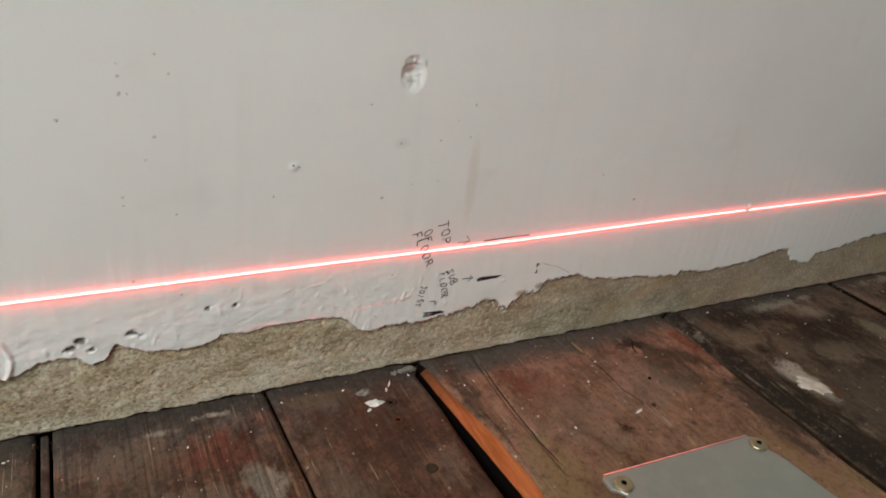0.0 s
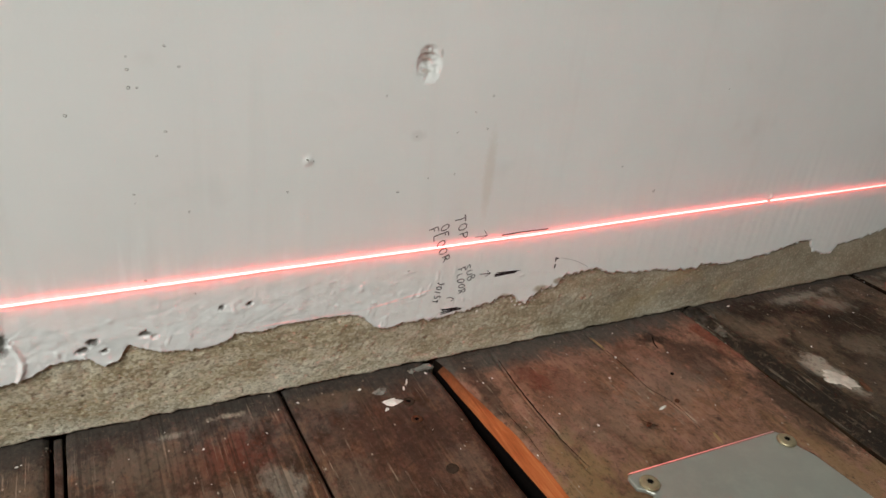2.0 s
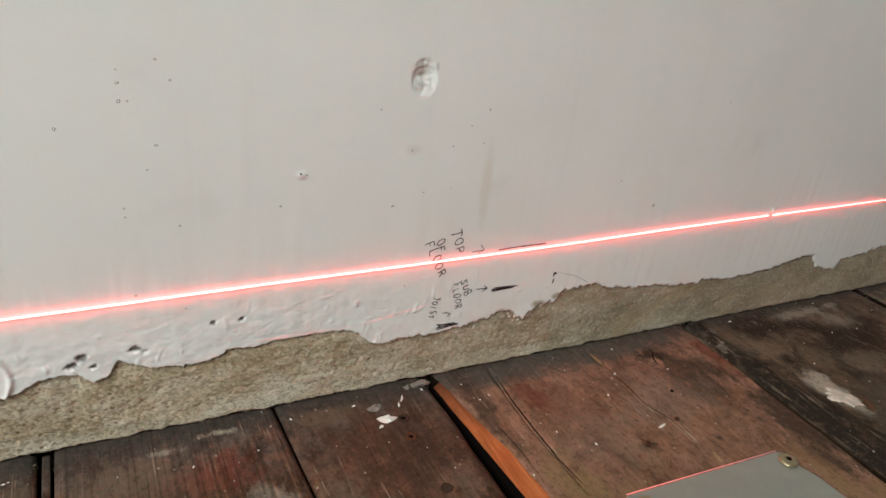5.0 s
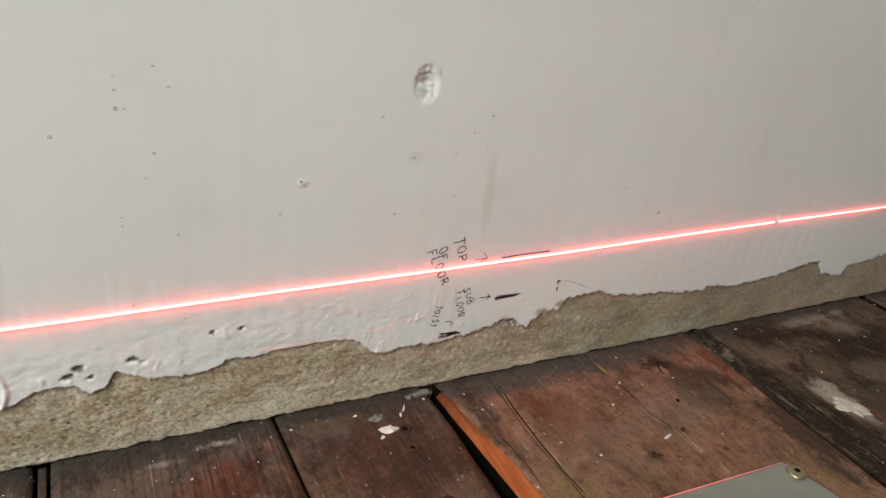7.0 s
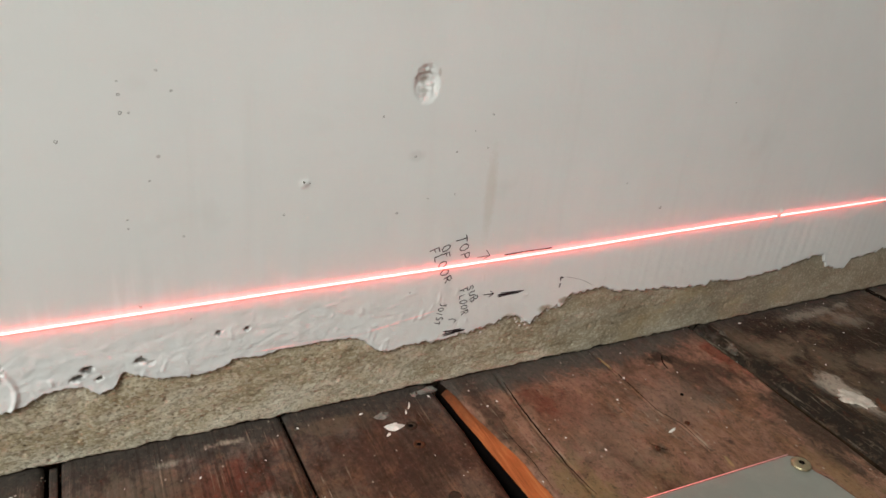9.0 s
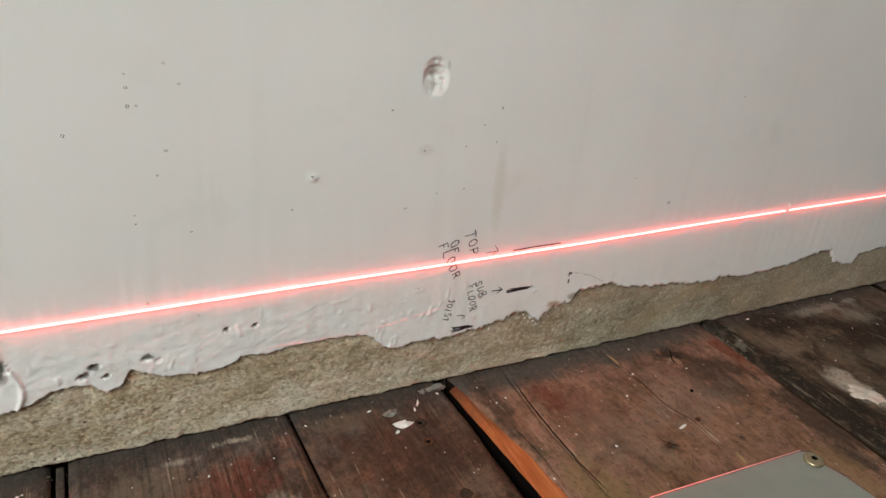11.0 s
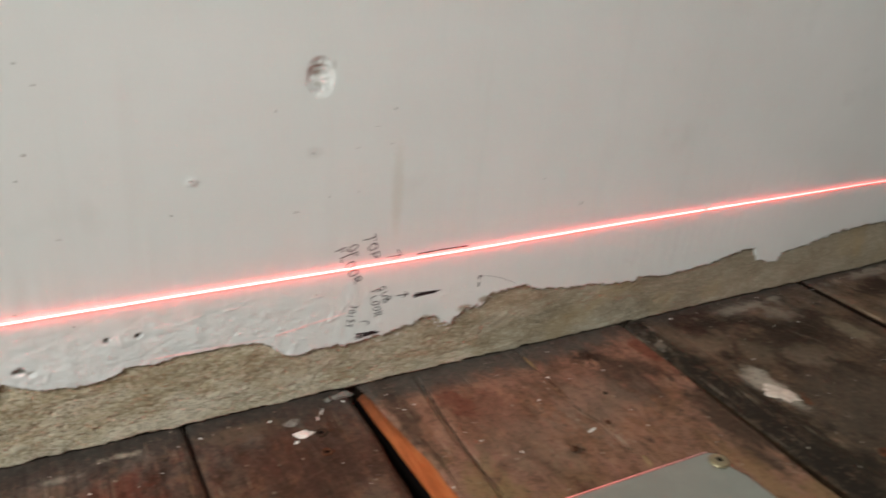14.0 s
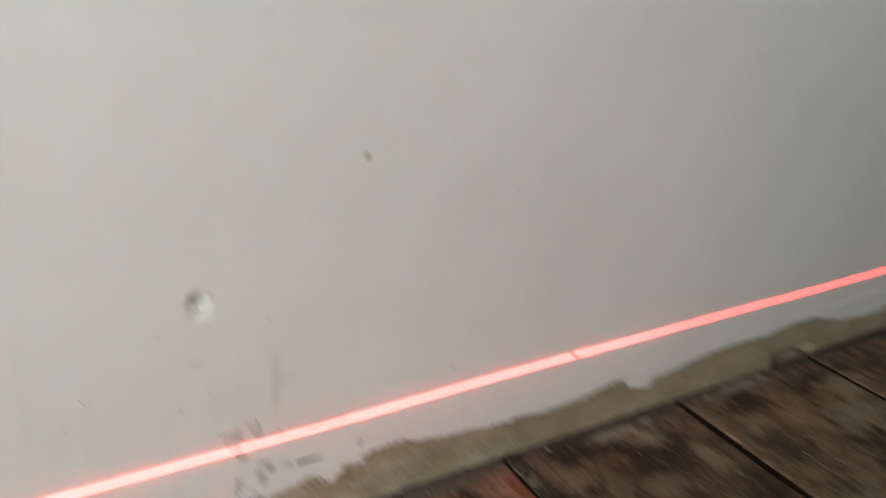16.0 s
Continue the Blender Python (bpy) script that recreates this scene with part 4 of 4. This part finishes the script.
def scribble(x0, z0, x1, z1, tall, seed):
    """Back-and-forth pen lines that thicken a dash."""
    rng = random.Random(seed)
    lines = []
    for i in range(5):
        f = (i / 4 - 0.5) * tall
        a, b = x0 + rng.uniform(-0.0012, 0.0008), x1 + rng.uniform(-0.0035, 0.0012)
        lines.append([(a, z0 + f + rng.uniform(-1, 1) * 0.0003), ((a + b) / 2, (z0 + z1) / 2 + f * 0.7), (b, z1 + f * 0.45 + rng.uniform(-1, 1) * 0.0003)])
    return lines


def stroke(lines, width, material, name, label, category):
    return tagged(obj(name, raw_mesh(name, *ribbon(lines, width)), material, None, "", False), label, category)


NOTE = "small dark hand-lettered word reading down the white wall"
word("TOP", (0.1595, 0.0950), (0.1650, 0.0800), 0.0060, PENCIL, NOTE + ": TOP", 1)
word("OF", (0.1512, 0.0908), (0.1545, 0.0830), 0.0048, PENCIL, NOTE + ": OF", 2)
word("FLOOR", (0.1450, 0.0900), (0.1558, 0.0680), 0.0054, PENCIL, NOTE + ": FLOOR", 3)
word("SUB", (0.1690, 0.0648), (0.1722, 0.0532), 0.0044, INK, NOTE + ": SUB", 4, 0.0006)
word("FLOOR", (0.1640, 0.0630), (0.1680, 0.0460), 0.0044, INK, NOTE + ": FLOOR, below SUB", 5, 0.0006)
word("JOIST", (0.1530, 0.0562), (0.1500, 0.0425), 0.0038, PENCIL, NOTE + ": JOIST", 6)
stroke([[(0.1710, 0.0812), (0.1788, 0.0815)], [(0.1762, 0.0850), (0.1788, 0.0815), (0.1747, 0.0797)]], 0.0005, PENCIL, "drawn_arrow", "small faint hand-drawn arrow pointing at the laser line", "arrow")
stroke([[(0.1772, 0.0572), (0.1843, 0.0569)], [(0.1820, 0.0590), (0.1843, 0.0569), (0.1811, 0.0552)]], 0.0006, INK, "drawn_arrow", "small black hand-drawn arrow at the subfloor mark", "arrow")
stroke([[(0.1571, 0.0452), (0.1600, 0.0452), (0.1622, 0.0440)], [(0.1622, 0.0440), (0.1605, 0.0424)]], 0.0005, PENCIL, "drawn_arrow", "small faint hand-drawn arrow at the joist mark", "arrow")
stroke([[(0.1880, 0.0803), (0.2030, 0.0808), (0.2194, 0.0806)]], 0.0009, INK, "level_mark", "long thin dark marker line just above the laser", "pen mark")
stroke(scribble(0.1882, 0.0553, 0.2042, 0.0554, 0.0022, 4), 0.0007, INK, "level_mark", "short thick black marker dash for the subfloor", "pen mark")
stroke(scribble(0.1552, 0.0366, 0.1690, 0.0367, 0.0030, 9) + [[(0.1556, 0.0382), (0.1575, 0.0350)]], 0.0007, INK, "level_mark", "short thick black scribbled dash for the joist", "pen mark")
stroke([[(0.2288, 0.0605), (0.2310, 0.0596)], [(0.2290, 0.0602), (0.2292, 0.0578)], [(0.2295, 0.0562), (0.2292, 0.0535)]], 0.0013, INK, "tick_mark", "small broken black tick on the wall", "pen mark")
stroke([[(0.2330, 0.0600), (0.2450, 0.0560), (0.2560, 0.0500)]], 0.0002, PENCIL, "hairline_crack", "fine hairline crack in the plaster above the break", "crack")


# ---- metal plate ----
def build_plate():
    out = [(0.2040, -0.1148), (0.3030, -0.1190), (0.3060, -0.1212), (0.3066, -0.1330), (0.3092, -0.1400), (0.3120, -0.1835), (0.2990, -0.1822), (0.2830, -0.1826),
           (0.2650, -0.1850), (0.2560, -0.2150), (0.2060, -0.2150), (0.2012, -0.1400), (0.2034, -0.1325), (0.2072, -0.1292), (0.2050, -0.1262), (0.2018, -0.1236), (0.2022, -0.1165)]
    bm = bmesh.new()
    face = bm.faces.new([bm.verts.new((x, y, 0.0012)) for x, y in out])
    for v in bmesh.ops.extrude_face_region(bm, geom=[face])["geom"]:
        if isinstance(v, bmesh.types.BMVert):
            v.co.z = 0.0030
    rim = [e for e in bm.edges if all(v.co.z > 0.002 for v in e.verts)]
    bmesh.ops.bevel(bm, geom=rim, offset=0.0010, segments=3, affect="EDGES", profile=0.5)
    return bm


plate = tagged(new("cover_plate"), "flat dull grey metal cover plate screwed to the floorboard", "metal plate")
part("plate", build_plate(), STEEL, plate)


def ring(bm, r0, r1, z, n=24, cx=0.0, cy=0.0):
    a = [bm.verts.new((cx + r0 * math.cos(2 * math.pi * i / n), cy + r0 * math.sin(2 * math.pi * i / n), z)) for i in range(n)]
    b = [bm.verts.new((cx + r1 * math.cos(2 * math.pi * i / n), cy + r1 * math.sin(2 * math.pi * i / n), z)) for i in range(n)]
    for i in range(n):
        bm.faces.new((a[i], b[i], b[(i + 1) % n], a[(i + 1) % n]))


def lathe(bm, profile, n=24):
    """Turned shape: (radius, height) from rim to middle."""
    rings = [[bm.verts.new((r * math.cos(2 * math.pi * i / n), r * math.sin(2 * math.pi * i / n), z)) for i in range(n)] for r, z in profile]
    for a, b in zip(rings, rings[1:]):
        for i in range(n):
            bm.faces.new((a[i], a[(i + 1) % n], b[(i + 1) % n], b[i]))
    bm.faces.new(rings[-1])


def star(r0, r1, z0, z1):
    bm = bmesh.new()
    for z in (z0, z1):
        bm.faces.new([bm.verts.new(((r0 if i % 2 else r1) * math.cos(math.pi * i / 6), (r0 if i % 2 else r1) * math.sin(math.pi * i / 6), z)) for i in range(12)])
    bm.verts.ensure_lookup_table()
    for i in range(12):
        bm.faces.new((bm.verts[i], bm.verts[(i + 1) % 12], bm.verts[12 + (i + 1) % 12], bm.verts[12 + i]))
    return bm


for x, y, turn in ((0.2091, -0.1238, 0.3), (0.3026, -0.1272, 1.0)):
    screw = part("screw", bmesh.new(), BRASS, plate, "yellow zinc-plated screw head")
    bm = bmesh.new()
    lathe(bm, [(0.0042, 0.0029), (0.0050, 0.0034), (0.0051, 0.0040), (0.0048, 0.0045), (0.0036, 0.0049), (0.0022, 0.0050), (0.0021, 0.0050)])
    bmesh.ops.recalc_face_normals(bm, faces=bm.faces)
    bm.to_mesh(screw.data)
    bm.free()
    screw.location, screw.rotation_euler = (x, y, 0), (0, 0, turn)
    part("socket", star(0.0012, 0.0020, 0.0047, 0.00512), BLACK, screw, "dark star-shaped drive socket")
bm = bmesh.new()
ring(bm, 0.0098, 0.0103, 0.00308, 40, 0.2555, -0.1685)
part("scribed_circle", bm, GREY, plate, "faint circle scribed on the metal")


# ---- black tool lying at the opening ----
def build_tool():
    bm = bmesh.new()
    bmesh.ops.create_uvsphere(bm, u_segments=28, v_segments=16, radius=1)
    for v in bm.verts:
        c = v.co
        for k in range(3):
            c[k] = math.copysign(abs(c[k]) ** 0.7, c[k])
        v.co = Vector((c.x * 0.052 * (1 - 0.18 * c.y), c.y * 0.036, c.z * 0.017 * (1 - 0.3 * c.x)))
    return bm


tool = tagged(new("power_tool"), "black rubber-cased hand tool lying across the plate at the opening", "tool")
tool_body = part("casing", build_tool(), RUBBER, tool, "dull black rubber casing", True)
bm = bmesh.new()
lathe(bm, [(0.0175, -0.004), (0.019, -0.002), (0.019, 0.002), (0.0175, 0.004), (0.012, 0.004)], 28)
collar = part("collar", bm, PLASTIC, tool, "smooth grey-black plastic collar", True)
collar.matrix_local = Matrix.Translation((0.050, 0, 0.001)) @ Matrix.Rotation(radians(90), 4, "Y") @ Matrix.Diagonal((0.62, 0.9, 1, 1))
tool.location, tool.rotation_euler = (0.284, -0.2440, 0.0200), (0, 0, radians(-14))


# ---- nails, crumbs and splashes on the boards ----
def nail(x, y, r, label, head=RUST, ringed=False):
    bm = bmesh.new()
    lathe(bm, [(r, -0.0008), (r, 0.0006), (r * 0.85, 0.0010), (r * 0.45, 0.0008), (r * 0.4, 0.0003)] if ringed else [(r, -0.0008), (r, 0.0004), (r * 0.8, 0.0007), (r * 0.3, 0.0005)], 16)
    for v in bm.verts:
        v.co.x *= 1 + 0.25 * nz(v.co.x * 900, v.co.y * 900, x * 90)
        v.co.y *= 1 + 0.25 * nz(v.co.x * 900, v.co.y * 900, y * 90)
    ob = part("nail", bm, head, floor, label, True)
    ob.location = (x, y, floor_z(x))
    if ringed:
        bm = bmesh.new()
        lathe(bm, [(r * 0.42, 0.0002), (r * 0.40, 0.0005), (r * 0.2, 0.0005)], 12)
        part("nail_hole", bm, BLACK, ob)


nail(0.1250, -0.0400, 0.0030, "rusty nail sunk in the board", RUST, True)
nail(0.1268, -0.0255, 0.0032, "old dark nail ring", OLDIRON, True)
nail(0.1262, -0.0780, 0.0032, "dark rusty nail head", OLDIRON)
nail(0.2428, -0.0870, 0.0014, "small dark nail", RUST)
nail(0.2730, -0.0770, 0.0014, "small dark nail", RUST)
nail(0.4000, -0.1575, 0.0035, "bent rusty nail head", RUST, True)
nail(0.3098, -0.1385, 0.0030, "flattened rusty nail beside the plate", RUST)
nail(0.4030, -0.1590, 0.0040, "curled rusty staple in the dark board", RUST, True)
nail(0.2890, -0.0560, 0.0011, "small dark nail", BLACK)


def lump(size, flat, seed):
    bm = bmesh.new()
    bmesh.ops.create_icosphere(bm, subdivisions=2, radius=1)
    for v in bm.verts:
        k = 1 + 0.7 * noise.noise(v.co * 1.4 + Vector((seed, 0, 0))) + 0.5 * noise.noise(v.co * 3.5 + Vector((0, seed, 0)))
        v.co = Vector((v.co.x * size[0] * k, v.co.y * size[1] * k, max(-0.2, v.co.z) * flat * k))
    return bm


def crumb(x, y, size, flat, material, turn, label, name="plaster_crumb", seed=0.0):
    ob = part(name, lump(size, flat, seed + x * 50), material, None, "", False)
    ob.location, ob.rotation_euler = (x, y, floor_z(x) + flat * 0.12), (0, 0, radians(turn))
    return tagged(ob, label, "debris", group="crumbs on the floorboards")


crumb(0.1185, -0.0232, (0.0052, 0.0024), 0.0014, CHALK, -12, "white flake of plaster lying on a dark floorboard")
crumb(0.1135, -0.0275, (0.0016, 0.0009), 0.0008, CHALK, 40, "small white crumb of plaster on a dark floorboard")
crumb(0.1465, -0.0012, (0.0060, 0.0021), 0.0024, GREY, 3, "grey lump of mortar at the foot of the wall", "mortar_lump")
crumb(0.1395, -0.0020, (0.0020, 0.0016), 0.0020, GREY, 30, "small grey mortar lump at the foot of the wall", "mortar_lump")
crumb(0.1155, -0.0125, (0.0044, 0.0024), 0.0012, GREY, 10, "flat grey mortar flake on a floorboard", "mortar_lump")
crumb(0.1330, -0.0092, (0.0032, 0.0006), 0.0007, CHALK, 62, "thin sliver of white plaster on a floorboard")
crumb(0.1290, -0.0140, (0.0018, 0.0006), 0.0007, CHALK, 75, "thin sliver of white plaster on a floorboard")
crumb(0.2600, -0.0790, (0.0026, 0.0009), 0.0008, CHALK, 15, "small white flake on the dusty floorboard")
crumb(0.3575, -0.0310, (0.0032, 0.0040), 0.0022, DRABDUST, 20, "pale fluff and grit lodged in the joint", "grit_clump")
crumb(0.3680, -0.0130, (0.0045, 0.0025), 0.0012, DRABDUST, 60, "dusty grit at the board's end", "grit_clump")


def splash(x, y, rx, ry, material, label, name, turn=0.0, seed=1.0, thick=0.0006):
    bm = bmesh.new()
    n, rows = 60, 7
    rings = []
    for j in range(rows):
        f = j / (rows - 1)
        rings.append([])
        for i in range(n):
            a = 2 * math.pi * i / n
            k = f * (1 + 0.42 * nz(math.cos(a) * 1.5 + seed, math.sin(a) * 1.5) + 0.22 * nz(math.cos(a) * 6, math.sin(a) * 6, seed))
            z = thick * (1 - f ** 3) * (1 + 0.5 * nz(math.cos(a) * f * 4, math.sin(a) * f * 4, seed))
            rings[-1].append(bm.verts.new((rx * k * math.cos(a), ry * k * math.sin(a), z - (0.0012 if j == rows - 1 else 0))))
    for a, b in zip(rings, rings[1:]):
        for i in range(n):
            bm.faces.new((a[i], a[(i + 1) % n], b[(i + 1) % n], b[i]))
    bmesh.ops.remove_doubles(bm, verts=bm.verts, dist=1e-7)
    ob = part(name, bm, material, None, "", True)
    ob.location, ob.rotation_euler = (x, y, floor_z(x) + 0.0004), (0, 0, radians(turn))
    return tagged(ob, label, "plaster splash")


splash(0.3910, -0.0975, 0.0072, 0.0118, SPLASH, "dried pale grey plaster splash on a dark floorboard", "plaster_splash", 16, 7.3, 0.0004)
crumb(0.4005, -0.1085, (0.0026, 0.0062), 0.0012, CUT, -25, "orange splinter of wood stuck to a plaster splash", "wood_splinter")
crumb(0.2715, -0.1090, (0.0007, 0.0052), 0.0008, OCHRE_WOOD, -12, "thin straw-coloured splinter beside the metal plate", "wood_splinter")
crumb(0.2646, -0.0150, (0.0006, 0.0085), 0.0008, OCHRE_WOOD, 2, "thin straw-coloured splinter along a crack in the board", "wood_splinter")
crumb(0.3590, -0.0300, (0.0004, 0.0060), 0.0018, GREY, -30, "thin pale curl of fibre in the joint", "fibre_curl")
crumb(0.5510, -0.1640, (0.0030, 0.0060), 0.0010, CUT, 10, "orange chip of wood beside the joint", "wood_splinter")
crumb(1.0950, -0.0060, (0.0180, 0.0040), 0.0120, BLACK, 0, "small black clump against the foot of the wall", "black_clump")


def scatter():
    """Loose grains of plaster, too many to count."""
    rng = random.Random(5)
    verts, faces = [], []
    for _ in range(120):
        x = rng.uniform(-0.06, 0.62)
        y = -0.006 - 0.2 * rng.random() ** 1.7
        if (0.15 < x < 0.17) or (0.352 < x < 0.367) or (y < -0.11 and 0.195 < x < 0.5):
            continue
        r = rng.choice((0.0003, 0.0004, 0.0005, 0.0008)) * rng.uniform(0.7, 1.2)
        a = rng.uniform(0, 3.14)
        k = len(verts)
        z = floor_z(x) + 0.0002
        for dx, dy, dz in ((1.7, 0, 0), (0, 0.8, 0), (-1.5, 0, 0), (0, -0.9, 0), (0.2, 0.1, 0.9)):
            verts.append((x + r * (dx * math.cos(a) - dy * math.sin(a)), y + r * (dx * math.sin(a) + dy * math.cos(a)), z + r * dz))
        faces += [(k, k + 1, k + 4), (k + 1, k + 2, k + 4), (k + 2, k + 3, k + 4), (k + 3, k, k + 4)]
    return raw_mesh("plaster_grains", verts, faces)


def grit_scatter():
    """Brown dust and sand swept up against the wall and thinly over the boards."""
    rng = random.Random(8)
    verts, faces = [], []
    for n in range(1500):
        x = rng.uniform(-0.06, 0.75)
        y = 0.002 - 0.0145 * min(x, 0.62) - (abs(rng.gauss(0, 0.008)) if n % 3 else 0.16 * rng.random())
        if 0.15 < x < 0.172 or 0.350 < x < 0.375 or (y < -0.105 and 0.19 < x):
            continue
        r = rng.uniform(0.0002, 0.0005) * (1.8 if rng.random() < 0.06 else 1)
        k = len(verts)
        z = floor_z(x) - 0.0001
        a = rng.uniform(0, 3.14)
        for i in range(4):
            g = r * rng.uniform(0.6, 1.4)
            verts.append((x + g * math.cos(a + i * 1.571), y + g * math.sin(a + i * 1.571), z))
        verts.append((x + 0.2 * r, y, z + r * rng.uniform(0.7, 1.1)))
        faces += [(k + i, k + (i + 1) % 4, k + 4) for i in range(4)]
    return raw_mesh("floor_grit", verts, faces)


tagged(obj("floor_grit", grit_scatter(), DRABDUST, None, "", False), "fine brown grit and dust along the foot of the wall", "debris", kind="stuff")
tagged(obj("plaster_grains", scatter(), CHALK, None, "", False), "loose white plaster grains scattered over the floorboards", "debris", kind="stuff")


# glowing strip that paints the laser's red glint along the plate's near rim
def build_glint():
    verts, faces = [], []
    n = 40
    for i in range(n + 1):
        f = i / n
        x, y = 0.2045 + 0.0985 * f, -0.1148 - 0.0042 * f
        w = 0.00035 + 0.0002 * abs(nz(f * 40, 2))
        for dy, z in ((0.0007 - w, 0.00318), (0.0007 + w, 0.0030), (0.0007 + 2 * w, 0.0020)):
            verts.append((x, y + dy - 0.0006, z))
    for i in range(n):
        for j in range(2):
            faces.append((3 * i + j, 3 * i + 3 + j, 3 * i + 4 + j, 3 * i + 1 + j))
    return raw_mesh("laser_glint", verts, faces)


def glint_light():
    m = Nodes("laser_glint")
    m.set((0.3, 0.3, 0.3), 0.4)
    m.put(m.bsdf.inputs["Emission Color"], (1.0, 0.16, 0.13, 1.0))
    m.put(m.bsdf.inputs["Emission Strength"], m.calc("MULTIPLY", m.ramp(m.axis(0, 0.204, 0.304), (0.0, 1.0), (0.6, 0.6), (1.0, 0.2)), 1.2))
    return m.mat


tagged(obj("laser_glint", build_glint(), glint_light()), "thin red laser glint along the metal plate's edge", "laser line")


def crack(points, width, label):
    """A black strip laid on a board, painting the dark depth of a fine split: (x, y) points."""
    verts, faces = [], []
    fine = []
    for (ax, ay), (bx, by) in zip(points, points[1:]):
        n = max(2, int(math.hypot(bx - ax, by - ay) / 0.0012))
        fine += [(ax + (bx - ax) * i / n, ay + (by - ay) * i / n) for i in range(n)]
    fine.append(points[-1])
    for i, (x, y) in enumerate(fine):
        f = i / (len(fine) - 1)
        w = width * (0.25 + 0.75 * math.sin(math.pi * min(1.0, 0.12 + f * 0.85))) * (0.6 + 0.8 * abs(nz(y * 300, x * 300)))
        x += 0.0005 * nz(y * 170, 4) + 0.0003 * nz(y * 600, 2)
        verts += [(x - w / 2, y, 0.0006), (x + w / 2, y, 0.0006)]
        if i:
            k = 2 * i - 2
            faces.append((k, k + 1, k + 3, k + 2))
    obj("split", raw_mesh("split", verts, faces), BLACK, floor, label, False)


crack([(0.1935, -0.0085), (0.1908, -0.0300), (0.1893, -0.0560), (0.1887, -0.0820), (0.1904, -0.1020)], 0.0011, "open drying crack in the board")
crack([(0.2640, -0.0040), (0.2649, -0.0359), (0.2640, -0.0620), (0.2690, -0.0778), (0.2679, -0.1020)], 0.0007, "fine drying crack in the board")
crack([(0.2400, -0.0830), (0.2428, -0.0870), (0.2470, -0.0915)], 0.0008, "short split at a nail")
crack([(0.1720, -0.0450), (0.1735, -0.0700), (0.1728, -0.0900)], 0.0005, "fine split along the torn edge")
crack([(0.3055, -0.0200), (0.3010, -0.0260), (0.2990, -0.0330)], 0.0014, "short dark gouge in the board")
crack([(0.6400, -0.1330), (0.6460, -0.1420), (0.6500, -0.1500)], 0.0030, "short dark gouge in the board")
